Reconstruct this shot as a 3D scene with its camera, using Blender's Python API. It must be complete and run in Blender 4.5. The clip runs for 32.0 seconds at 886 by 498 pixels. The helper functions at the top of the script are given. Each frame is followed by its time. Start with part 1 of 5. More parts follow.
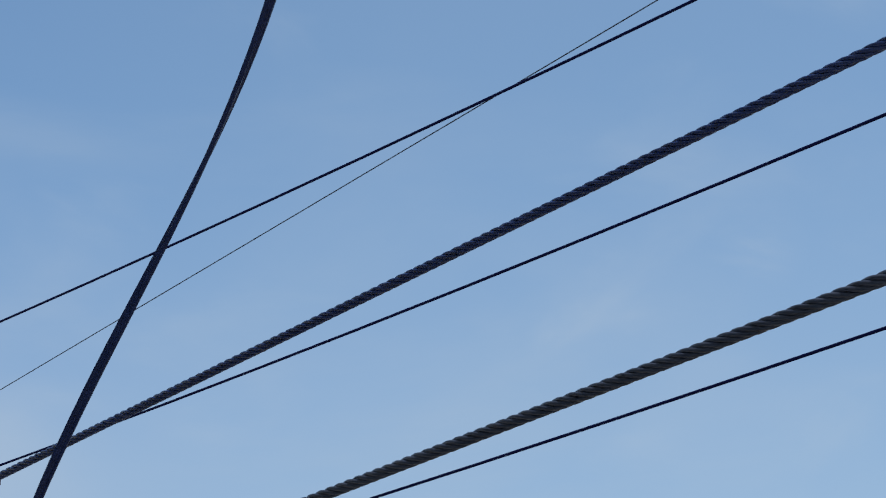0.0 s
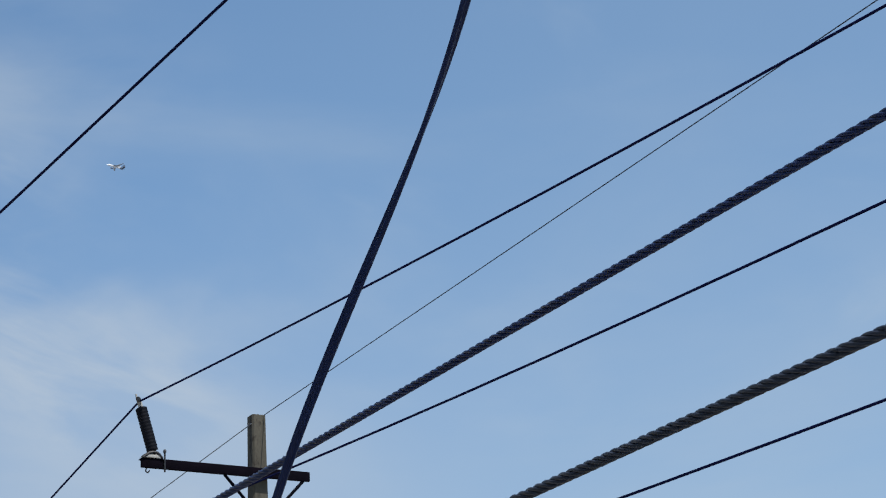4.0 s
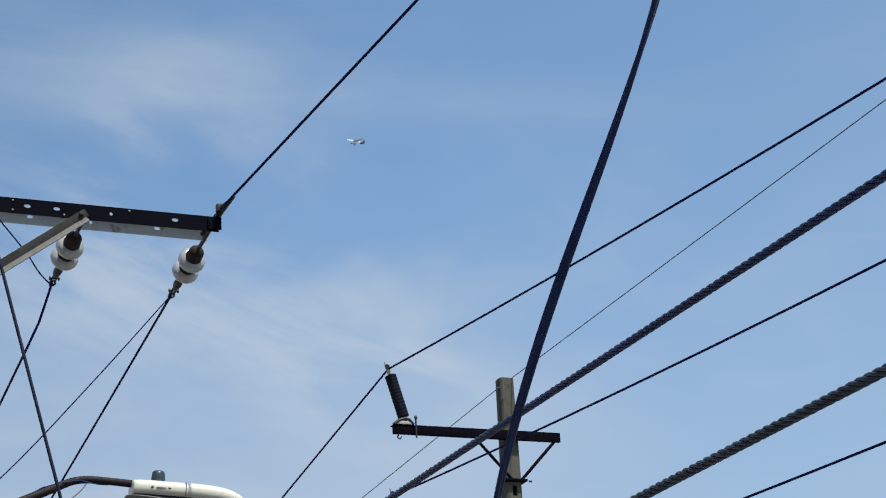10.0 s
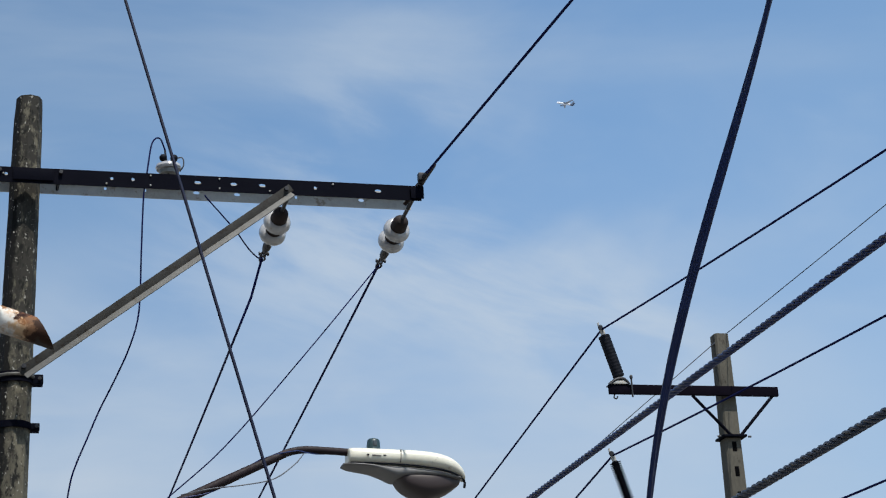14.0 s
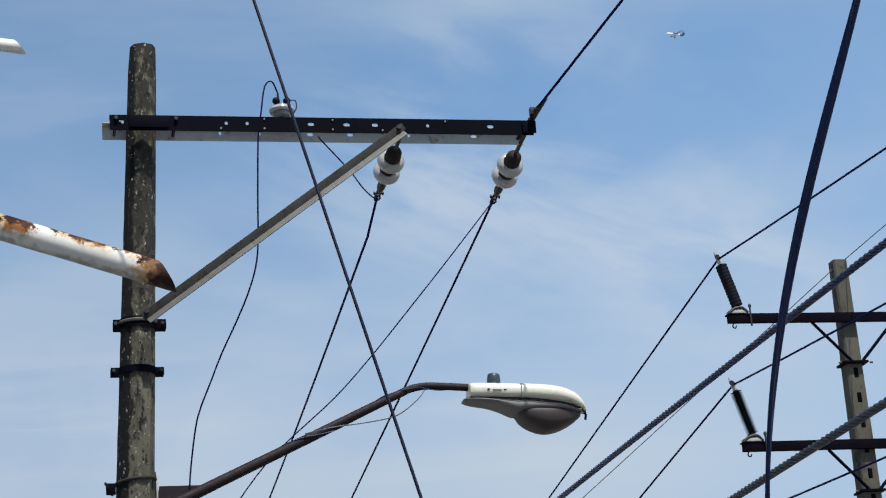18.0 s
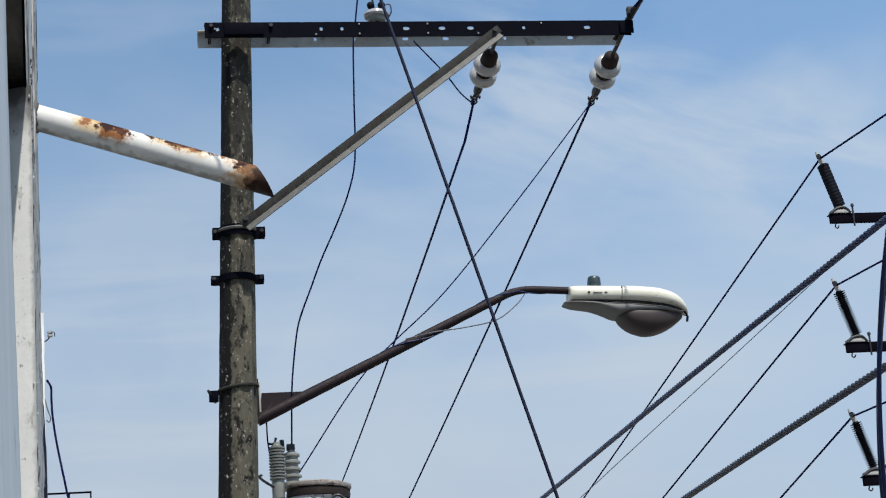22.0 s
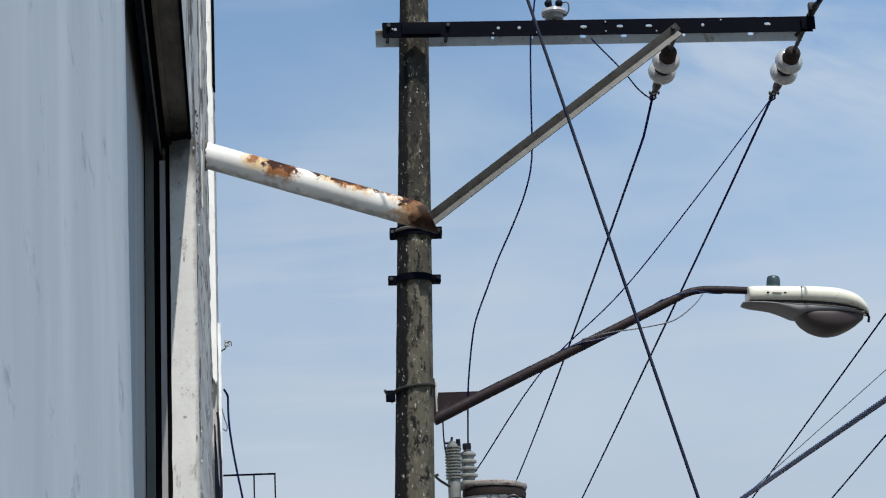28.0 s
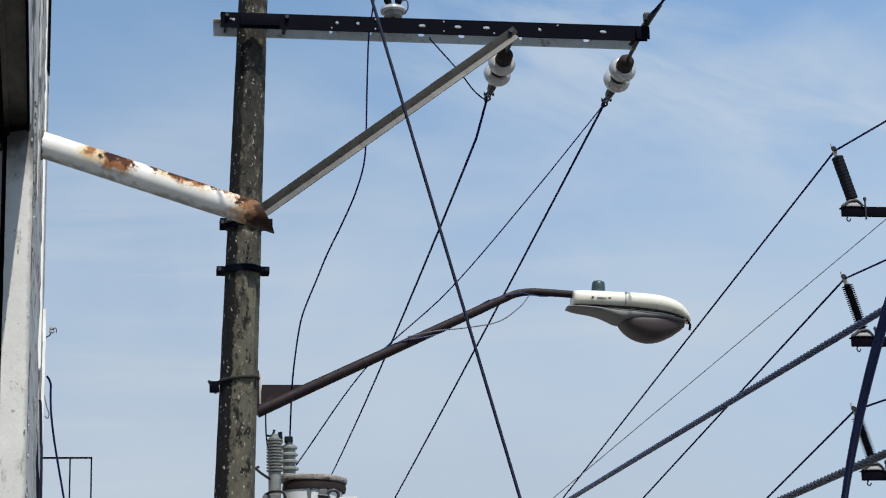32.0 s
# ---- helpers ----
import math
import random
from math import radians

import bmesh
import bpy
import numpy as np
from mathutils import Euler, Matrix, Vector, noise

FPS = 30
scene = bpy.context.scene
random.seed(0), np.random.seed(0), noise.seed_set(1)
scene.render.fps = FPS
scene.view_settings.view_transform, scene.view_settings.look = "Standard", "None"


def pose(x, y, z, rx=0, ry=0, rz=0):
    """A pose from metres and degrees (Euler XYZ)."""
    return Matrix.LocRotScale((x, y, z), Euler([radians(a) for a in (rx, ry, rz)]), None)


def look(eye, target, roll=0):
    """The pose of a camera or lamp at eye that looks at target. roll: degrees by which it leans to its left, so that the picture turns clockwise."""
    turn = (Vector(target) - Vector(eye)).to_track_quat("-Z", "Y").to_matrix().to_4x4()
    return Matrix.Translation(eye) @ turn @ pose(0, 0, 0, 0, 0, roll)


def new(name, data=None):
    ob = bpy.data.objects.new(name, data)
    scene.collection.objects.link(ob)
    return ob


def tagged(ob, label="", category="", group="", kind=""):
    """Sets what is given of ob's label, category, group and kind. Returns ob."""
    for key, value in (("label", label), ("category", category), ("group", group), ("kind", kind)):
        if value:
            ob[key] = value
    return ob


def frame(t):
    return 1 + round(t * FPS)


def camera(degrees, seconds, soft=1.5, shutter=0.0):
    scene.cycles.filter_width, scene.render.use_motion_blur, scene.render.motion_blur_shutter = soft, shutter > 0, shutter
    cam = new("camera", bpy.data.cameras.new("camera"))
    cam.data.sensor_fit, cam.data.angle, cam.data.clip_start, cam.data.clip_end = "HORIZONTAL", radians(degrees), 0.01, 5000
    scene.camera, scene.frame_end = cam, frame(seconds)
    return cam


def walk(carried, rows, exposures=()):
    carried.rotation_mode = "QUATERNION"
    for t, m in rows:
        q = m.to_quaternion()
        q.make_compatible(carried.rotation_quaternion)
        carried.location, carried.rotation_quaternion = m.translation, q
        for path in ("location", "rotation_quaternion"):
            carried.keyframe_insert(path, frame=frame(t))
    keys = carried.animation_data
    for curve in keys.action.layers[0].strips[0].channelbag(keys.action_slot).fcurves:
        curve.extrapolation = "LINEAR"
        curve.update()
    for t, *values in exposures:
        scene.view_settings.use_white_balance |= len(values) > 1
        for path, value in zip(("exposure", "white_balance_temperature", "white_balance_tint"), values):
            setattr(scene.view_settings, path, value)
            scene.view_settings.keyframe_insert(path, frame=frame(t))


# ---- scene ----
# ---- camera and walk ----
cam = camera(24.0, 32.0, soft=1.15)
PATH = (
    (0.0, -0.846, -3.616, 4.314, -37.986, 21.047, -3.060),
    (1.0, -0.830, -3.641, 4.295, -35.963, 20.991, -3.241),
    (1.5, -0.818, -3.641, 4.287, -34.788, 20.982, -3.398),
    (2.0, -0.807, -3.639, 4.280, -33.853, 21.039, -3.524),
    (2.5, -0.798, -3.644, 4.276, -32.736, 21.125, -3.471),
    (3.0, -0.789, -3.647, 4.276, -31.639, 21.198, -3.295),
    (3.5, -0.782, -3.642, 4.282, -30.425, 21.233, -3.124),
    (4.0, -0.776, -3.633, 4.288, -29.224, 21.150, -3.004),
    (4.5, -0.779, -3.630, 4.287, -28.118, 20.984, -2.999),
    (6.5, -0.771, -3.613, 4.278, -25.865, 20.412, -3.322),
    (7.0, -0.781, -3.611, 4.273, -25.575, 20.500, -3.366),
    (7.5, -0.772, -3.623, 4.264, -25.171, 20.556, -3.280),
    (8.0, -0.762, -3.633, 4.250, -24.686, 20.590, -3.154),
    (8.5, -0.750, -3.646, 4.249, -24.005, 20.576, -3.048),
    (9.0, -0.748, -3.651, 4.254, -23.350, 20.574, -3.015),
    (9.5, -0.754, -3.637, 4.256, -22.676, 20.579, -3.055),
    (10.0, -0.757, -3.626, 4.252, -22.062, 20.530, -3.121),
    (10.5, -0.758, -3.654, 4.250, -21.379, 20.379, -3.094),
    (11.0, -0.762, -3.682, 4.247, -20.771, 20.076, -3.076),
    (11.5, -0.765, -3.670, 4.243, -20.114, 19.802, -3.338),
    (12.0, -0.765, -3.651, 4.244, -19.287, 19.657, -3.698),
    (12.5, -0.743, -3.665, 4.245, -18.259, 19.666, -3.773),
    (13.0, -0.716, -3.685, 4.247, -17.211, 19.768, -3.745),
    (13.5, -0.713, -3.693, 4.241, -16.361, 19.870, -3.778),
    (14.0, -0.706, -3.695, 4.229, -15.703, 19.860, -3.530),
    (14.5, -0.709, -3.683, 4.211, -15.376, 19.699, -3.430),
    (16.5, -0.736, -3.651, 4.210, -14.501, 18.715, -3.561),
    (17.0, -0.750, -3.652, 4.215, -13.963, 18.583, -3.870),
    (17.5, -0.735, -3.687, 4.211, -13.154, 18.447, -4.038),
    (18.0, -0.718, -3.723, 4.206, -12.265, 18.356, -4.204),
    (18.5, -0.713, -3.705, 4.205, -11.610, 18.168, -4.404),
    (19.0, -0.715, -3.685, 4.205, -11.103, 17.816, -4.320),
    (19.5, -0.718, -3.676, 4.202, -10.779, 17.338, -4.309),
    (20.0, -0.718, -3.677, 4.198, -10.539, 16.823, -4.147),
    (20.5, -0.717, -3.673, 4.200, -10.323, 16.375, -4.144),
    (21.0, -0.711, -3.668, 4.201, -10.054, 16.105, -4.117),
    (21.5, -0.710, -3.666, 4.203, -9.725, 15.952, -4.158),
    (22.0, -0.706, -3.663, 4.208, -9.234, 16.001, -4.224),
    (22.5, -0.705, -3.665, 4.219, -8.671, 16.035, -4.177),
    (23.0, -0.702, -3.666, 4.236, -8.022, 16.091, -4.174),
    (23.5, -0.697, -3.671, 4.250, -7.430, 15.984, -4.146),
    (24.0, -0.691, -3.669, 4.283, -7.016, 15.668, -4.104),
    (24.5, -0.723, -3.657, 4.382, -6.790, 15.211, -4.066),
    (25.0, -0.723, -3.636, 4.409, -6.473, 15.077, -4.117),
    (25.5, -0.719, -3.660, 4.408, -6.135, 15.203, -3.952),
    (27.5, -0.626, -3.727, 4.401, -4.190, 15.590, -3.135),
    (28.0, -0.623, -3.732, 4.431, -3.732, 15.115, -2.603),
    (28.5, -0.631, -3.738, 4.455, -3.377, 14.626, -2.007),
    (29.0, -0.626, -3.753, 4.471, -3.209, 14.275, -1.603),
    (29.5, -0.612, -3.765, 4.480, -3.169, 14.104, -1.438),
    (30.0, -0.608, -3.776, 4.497, -3.248, 13.999, -1.379),
    (30.5, -0.622, -3.780, 4.513, -3.431, 13.927, -1.227),
    (31.0, -0.611, -3.777, 4.504, -4.105, 13.955, -1.156),
    (31.5, -0.617, -3.764, 4.492, -5.848, 14.183, -1.241),
    (32.0, -0.659, -3.767, 4.471, -8.733, 14.582, -1.554),
)


def aim(x, y, z, yaw, pitch, roll):
    a, p = radians(yaw), radians(pitch)
    ahead = Vector((-math.sin(a) * math.cos(p), math.cos(a) * math.cos(p), math.sin(p)))
    eye = Vector((x, y, z))
    return look(eye, eye + ahead * 10, roll)


walk(cam, [(row[0], aim(*row[1:])) for row in PATH], ((0.0, -0.14), (4.0, -0.14), (9.0, -0.08), (13.0, -0.02), (19.0, 0.02), (24.0, 0.02), (32.0, 0.02)))

# ---- sky and sun ----
SUN_EL, SUN_AZ = 62.0, 167.0  # azimuth clockwise from +y
world = bpy.data.worlds.new("sky_world")
scene.world = world
world.use_nodes = True
wn, wl = world.node_tree.nodes, world.node_tree.links
wn.clear()
sky = wn.new("ShaderNodeTexSky")
sky.sky_type, sky.sun_disc = "NISHITA", False
sky.sun_elevation, sky.sun_rotation = radians(SUN_EL), radians(SUN_AZ)
sky.air_density, sky.dust_density, sky.ozone_density = 1.0, 1.2, 2.2
coord = wn.new("ShaderNodeTexCoord")


def sky_noise(rotation, scale, size, detail, rough, distort, lo, hi, most, turn_first=False):
    """Thin cloud: how much of it lies over the sky in each direction."""
    mp = wn.new("ShaderNodeMapping")
    if turn_first:
        mp.vector_type, scale = "TEXTURE", [1 / v for v in scale]
    mp.inputs["Rotation"].default_value, mp.inputs["Scale"].default_value = rotation, scale
    wl.new(coord.outputs["Generated"], mp.inputs["Vector"])
    t = wn.new("ShaderNodeTexNoise")
    t.inputs["Scale"].default_value, t.inputs["Detail"].default_value = size, detail
    t.inputs["Roughness"].default_value, t.inputs["Distortion"].default_value = rough, distort
    wl.new(mp.outputs["Vector"], t.inputs["Vector"])
    r = wn.new("ShaderNodeMapRange")
    r.interpolation_type = "SMOOTHSTEP"
    for key, value in (("From Min", lo), ("From Max", hi), ("To Min", 0.0), ("To Max", most)):
        r.inputs[key].default_value = value
    wl.new(t.outputs["Fac"], r.inputs["Value"])
    return r.outputs["Result"]


def over(under, factor, colour):
    mx = wn.new("ShaderNodeMix")
    mx.data_type = "RGBA"
    wl.new(factor, mx.inputs["Factor"])
    wl.new(under, mx.inputs["A"])
    mx.inputs["B"].default_value = (*colour, 1)
    return mx.outputs["Result"]


# haze that thickens towards the horizon
parts_of = wn.new("ShaderNodeSeparateXYZ")
wl.new(coord.outputs["Generated"], parts_of.inputs["Vector"])
haze = wn.new("ShaderNodeMapRange")
haze.interpolation_type = "SMOOTHSTEP"
for key, value in (("From Min", 0.08), ("From Max", 0.43), ("To Min", 0.86), ("To Max", 0.0)):
    haze.inputs[key].default_value = value
wl.new(parts_of.outputs["Z"], haze.inputs["Value"])
# the haze thins out over the street's far side
thin = wn.new("ShaderNodeMapRange")
thin.interpolation_type = "SMOOTHSTEP"
for key, value in (("From Min", 0.22), ("From Max", 0.62), ("To Min", 1.0), ("To Max", 0.52)):
    thin.inputs[key].default_value = value
wl.new(parts_of.outputs["X"], thin.inputs["Value"])
low_haze = wn.new("ShaderNodeMath")
low_haze.operation = "MULTIPLY"
wl.new(haze.outputs["Result"], low_haze.inputs[0])
wl.new(thin.outputs["Result"], low_haze.inputs[1])
# a thin high veil on the same side
veil = wn.new("ShaderNodeMapRange")
veil.interpolation_type = "SMOOTHSTEP"
for key, value in (("From Min", 0.10), ("From Max", 0.60), ("To Min", 0.0), ("To Max", 0.24)):
    veil.inputs[key].default_value = value
wl.new(parts_of.outputs["X"], veil.inputs["Value"])
clear = wn.new("ShaderNodeMix")
clear.data_type, clear.blend_type = "RGBA", "MULTIPLY"
clear.inputs["Factor"].default_value = 1.0
clear.inputs["B"].default_value = (0.87, 1.09, 1.17, 1)
wl.new(sky.outputs["Color"], clear.inputs["A"])
# the sky is deeper over the near facade than over the street
deep = wn.new("ShaderNodeMapRange")
deep.interpolation_type = "SMOOTHSTEP"
for key, value in (("From Min", 0.36), ("From Max", -0.02), ("To Min", 0.0), ("To Max", 1.0)):
    deep.inputs[key].default_value = value
wl.new(parts_of.outputs["X"], deep.inputs["Value"])
deeper = wn.new("ShaderNodeMix")
deeper.data_type, deeper.blend_type = "RGBA", "MULTIPLY"
wl.new(deep.outputs["Result"], deeper.inputs["Factor"])
wl.new(clear.outputs["Result"], deeper.inputs["A"])
deeper.inputs["B"].default_value = (0.94, 0.89, 0.85, 1)
tone = over(deeper.outputs["Result"], low_haze.outputs["Value"], (3.24, 3.50, 4.0))
tone = over(tone, veil.outputs["Result"], (2.7, 3.7, 4.75))
tone = over(tone, sky_noise((0.2, 0.1, 0.35), (1.0, 1.3, 3.2), 1.9, 6.0, 0.52, 0.5, 0.47, 0.86, 0.55), (3.5, 4.1, 4.7))
tone = over(tone, sky_noise((0.5, -0.2, 0.9), (1.2, 2.2, 3.6), 4.2, 5.0, 0.50, 0.5, 0.52, 0.88, 0.28), (3.7, 4.3, 4.9))


def cloud_bank(direction, reach, wisps, amount):
    """A soft bank of thin cloud round one direction, torn up by noise."""
    gap = wn.new("ShaderNodeVectorMath")
    gap.operation = "DISTANCE"
    wl.new(coord.outputs["Generated"], gap.inputs[0])
    gap.inputs[1].default_value = Vector(direction).normalized()
    near = wn.new("ShaderNodeMapRange")
    near.interpolation_type = "SMOOTHSTEP"
    for key, value in (("From Min", reach), ("From Max", 0.0), ("To Min", 0.0), ("To Max", amount)):
        near.inputs[key].default_value = value
    wl.new(gap.outputs["Value"], near.inputs["Value"])
    both = wn.new("ShaderNodeMath")
    both.operation = "MULTIPLY"
    wl.new(near.outputs["Result"], both.inputs[0])
    wl.new(wisps, both.inputs[1])
    return both.outputs["Value"]


WISPS = sky_noise((0.3, 0.7, 0.2), (2.2, 1.4, 4.0), 3.2, 5.0, 0.50, 0.45, 0.34, 0.74, 1.0)
for way, reach, amount in (((0.33, 0.90, 0.30), 0.20, 0.45), ((0.25, 0.88, 0.41), 0.14, 0.35), ((0.62, 0.70, 0.34), 0.20, 0.12), ((0.05, 0.97, 0.20), 0.26, 0.40), ((0.22, 0.94, 0.24), 0.16, 0.35), ((0.01, 0.970, 0.240), 0.11, 0.26), ((0.10, 0.966, 0.235), 0.11, 0.26), ((0.11, 0.955, 0.275), 0.10, 0.34)):
    tone = over(tone, cloud_bank(way, reach, WISPS, amount), (3.7, 4.25, 4.85))
# torn streak that falls from the upper left to the right, over the far pole
TORN = sky_noise((0.0, 0.37, 0.0), (2.4, 2.4, 9.0), 3.4, 7.0, 0.56, 0.35, 0.38, 0.72, 1.0, True)
for way, reach, amount in (((0.203, 0.918, 0.342), 0.06, 0.50), ((0.242, 0.912, 0.332), 0.06, 0.55), ((0.277, 0.907, 0.320), 0.06, 0.62), ((0.312, 0.900, 0.303), 0.06, 0.66),
                           ((0.345, 0.893, 0.288), 0.065, 0.60), ((0.166, 0.916, 0.362), 0.11, 0.25), ((0.215, 0.905, 0.366), 0.11, 0.20), ((0.16, 0.92, 0.335), 0.08, 0.24), ((0.229, 0.881, 0.414), 0.08, 0.22), ((0.685, 0.639, 0.351), 0.03, 0.30)):
    tone = over(tone, cloud_bank(way, reach, TORN, amount), (3.75, 4.3, 4.9))
# level bands low over the roofs
BANDS = sky_noise((0.05, -0.04, 0.0), (1.2, 1.2, 16.0), 2.6, 5.0, 0.55, 0.3, 0.44, 0.70, 1.0)
for way, reach, amount in (((0.0, 0.97, 0.23), 0.13, 0.32), ((0.23, 0.953, 0.20), 0.14, 0.40), ((0.02, 0.98, 0.18), 0.18, 0.40)):
    tone = over(tone, cloud_bank(way, reach, BANDS, amount), (3.75, 4.2, 4.7))
back = wn.new("ShaderNodeBackground")
back.inputs["Strength"].default_value = 0.15
wl.new(tone, back.inputs["Color"])
wout = wn.new("ShaderNodeOutputWorld")
wl.new(back.outputs["Background"], wout.inputs["Surface"])

sun_data = bpy.data.lights.new("sun", "SUN")
sun_data.energy, sun_data.angle, sun_data.color = 5.0, radians(0.53), (1.0, 0.95, 0.87)
sun = new("sun", sun_data)
se, sa = radians(SUN_EL), radians(SUN_AZ)
to_sun = Vector((math.sin(sa) * math.cos(se), math.cos(sa) * math.cos(se), math.sin(se)))
sun.matrix_world = look(to_sun * 60, (0, 0, 0))


# ---- materials ----
def material(name, dark, light, rough=0.7, metal=0.0, grain=30.0, blotch=3.0, bump=0.2, bump_scale=80.0, coat=0.0, spec=0.5,
             stain=None, stain_amount=0.5, stretch=(1, 1, 1), spread=0.18, detail=6.0):
    m = bpy.data.materials.new(name)
    m.use_nodes = True
    n, l = m.node_tree.nodes, m.node_tree.links
    shader = n["Principled BSDF"]
    tc, mp = n.new("ShaderNodeTexCoord"), n.new("ShaderNodeMapping")
    mp.inputs["Scale"].default_value = stretch
    l.new(tc.outputs["Object"], mp.inputs["Vector"])

    def noise_at(scale, detail=detail, rough_=0.6):
        t = n.new("ShaderNodeTexNoise")
        t.inputs["Scale"].default_value, t.inputs["Detail"].default_value = scale, detail
        t.inputs["Roughness"].default_value = rough_
        l.new(mp.outputs["Vector"], t.inputs["Vector"])
        return t

    def ramp(a, b, ca, cb, src):
        r = n.new("ShaderNodeValToRGB")
        r.color_ramp.elements[0].position, r.color_ramp.elements[0].color = a, ca
        r.color_ramp.elements[1].position, r.color_ramp.elements[1].color = b, cb
        l.new(src, r.inputs["Fac"])
        return r

    big, fine = noise_at(blotch), noise_at(grain, detail + 2.0, 0.7)
    mixf = n.new("ShaderNodeMath")
    mixf.operation = "MULTIPLY_ADD"
    mixf.inputs[1].default_value = 0.5
    half = n.new("ShaderNodeMath")
    half.operation = "MULTIPLY"
    half.inputs[1].default_value = 0.5
    l.new(fine.outputs["Fac"], half.inputs[0])
    l.new(big.outputs["Fac"], mixf.inputs[0])
    l.new(half.outputs["Value"], mixf.inputs[2])
    base = ramp(0.5 - spread, 0.5 + spread, (*dark, 1), (*light, 1), mixf.outputs["Value"])
    out = base.outputs["Color"]
    if stain:
        spot = noise_at(blotch * 1.7, 9.0, 0.75)
        where = ramp(0.62 - 0.16 * stain_amount, 0.66 - 0.10 * stain_amount, (0, 0, 0, 1), (1, 1, 1, 1), spot.outputs["Fac"])
        mx = n.new("ShaderNodeMix")
        mx.data_type = "RGBA"
        l.new(where.outputs["Color"], mx.inputs["Factor"])
        l.new(out, mx.inputs["A"])
        mx.inputs["B"].default_value = (*stain, 1)
        out = mx.outputs["Result"]
    l.new(out, shader.inputs["Base Color"])
    rr = ramp(0.3, 0.7, (max(rough - 0.12, 0.03),) * 3 + (1,), (min(rough + 0.12, 1),) * 3 + (1,), fine.outputs["Fac"])
    l.new(rr.outputs["Color"], shader.inputs["Roughness"])
    shader.inputs["Metallic"].default_value = metal
    shader.inputs["Coat Weight"].default_value = coat
    shader.inputs["Specular IOR Level"].default_value = spec
    if bump:
        b = n.new("ShaderNodeBump")
        b.inputs["Strength"].default_value, b.inputs["Distance"].default_value = bump, 0.004
        rel = noise_at(bump_scale, 6.0, 0.65)
        l.new(rel.outputs["Fac"], b.inputs["Height"])
        l.new(b.outputs["Normal"], shader.inputs["Normal"])
    return m



def add_flecks(m, colour, scale, lo, hi, stretch=(1, 1, 1)):
    """Small flaking spots of another colour."""
    n, l = m.node_tree.nodes, m.node_tree.links
    shader = n["Principled BSDF"]
    src = shader.inputs["Base Color"].links[0].from_socket
    tc, mp, t = n.new("ShaderNodeTexCoord"), n.new("ShaderNodeMapping"), n.new("ShaderNodeTexNoise")
    mp.inputs["Scale"].default_value, mp.inputs["Location"].default_value = stretch, (3.1, 7.7, 1.9)
    l.new(tc.outputs["Object"], mp.inputs["Vector"])
    l.new(mp.outputs["Vector"], t.inputs["Vector"])
    t.inputs["Scale"].default_value, t.inputs["Detail"].default_value, t.inputs["Roughness"].default_value = scale, 6.0, 0.7
    r = n.new("ShaderNodeMapRange")
    r.inputs["From Min"].default_value, r.inputs["From Max"].default_value = lo, hi
    l.new(t.outputs["Fac"], r.inputs["Value"])
    mx = n.new("ShaderNodeMix")
    mx.data_type = "RGBA"
    l.new(r.outputs["Result"], mx.inputs["Factor"])
    l.new(src, mx.inputs["A"])
    mx.inputs["B"].default_value = (*colour, 1)
    l.new(mx.outputs["Result"], shader.inputs["Base Color"])


M_OLD_CONCRETE = material("old_pole_concrete", (0.052, 0.048, 0.037), (0.128, 0.119, 0.090), 0.92, spec=0.2, grain=60, blotch=6, bump=0.8,
                          bump_scale=60, stretch=(1.3, 1.3, 0.7))
add_flecks(M_OLD_CONCRETE, (0.016, 0.015, 0.013), 26.0, 0.56, 0.66, (1, 1, 0.6))


def add_ragged_dark(m, colour, axis, start, full, wobble, scale, amount=0.9, lean_by=0.0):
    """Dark tone that spreads over one flank or one end of a thing, with a ragged border; serves black growth, wear and
    painted shade.
    """
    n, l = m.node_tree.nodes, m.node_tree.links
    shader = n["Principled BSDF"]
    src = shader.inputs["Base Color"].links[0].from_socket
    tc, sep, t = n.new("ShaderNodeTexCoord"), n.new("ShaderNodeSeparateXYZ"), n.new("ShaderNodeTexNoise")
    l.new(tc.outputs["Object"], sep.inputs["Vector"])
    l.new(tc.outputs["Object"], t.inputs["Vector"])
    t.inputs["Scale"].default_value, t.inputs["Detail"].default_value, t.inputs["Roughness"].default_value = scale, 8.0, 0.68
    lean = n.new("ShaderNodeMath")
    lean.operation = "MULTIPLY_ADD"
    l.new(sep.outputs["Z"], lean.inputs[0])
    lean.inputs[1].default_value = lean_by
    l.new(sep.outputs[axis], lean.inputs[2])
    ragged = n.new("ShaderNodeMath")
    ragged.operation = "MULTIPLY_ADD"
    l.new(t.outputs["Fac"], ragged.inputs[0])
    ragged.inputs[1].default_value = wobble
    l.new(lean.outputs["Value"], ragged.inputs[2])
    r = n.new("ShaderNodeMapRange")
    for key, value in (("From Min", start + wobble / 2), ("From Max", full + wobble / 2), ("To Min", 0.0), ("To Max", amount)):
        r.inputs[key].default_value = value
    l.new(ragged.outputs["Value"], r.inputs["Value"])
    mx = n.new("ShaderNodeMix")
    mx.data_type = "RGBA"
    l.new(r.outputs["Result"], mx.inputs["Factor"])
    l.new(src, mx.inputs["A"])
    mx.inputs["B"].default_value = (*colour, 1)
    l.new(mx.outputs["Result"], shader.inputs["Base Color"])


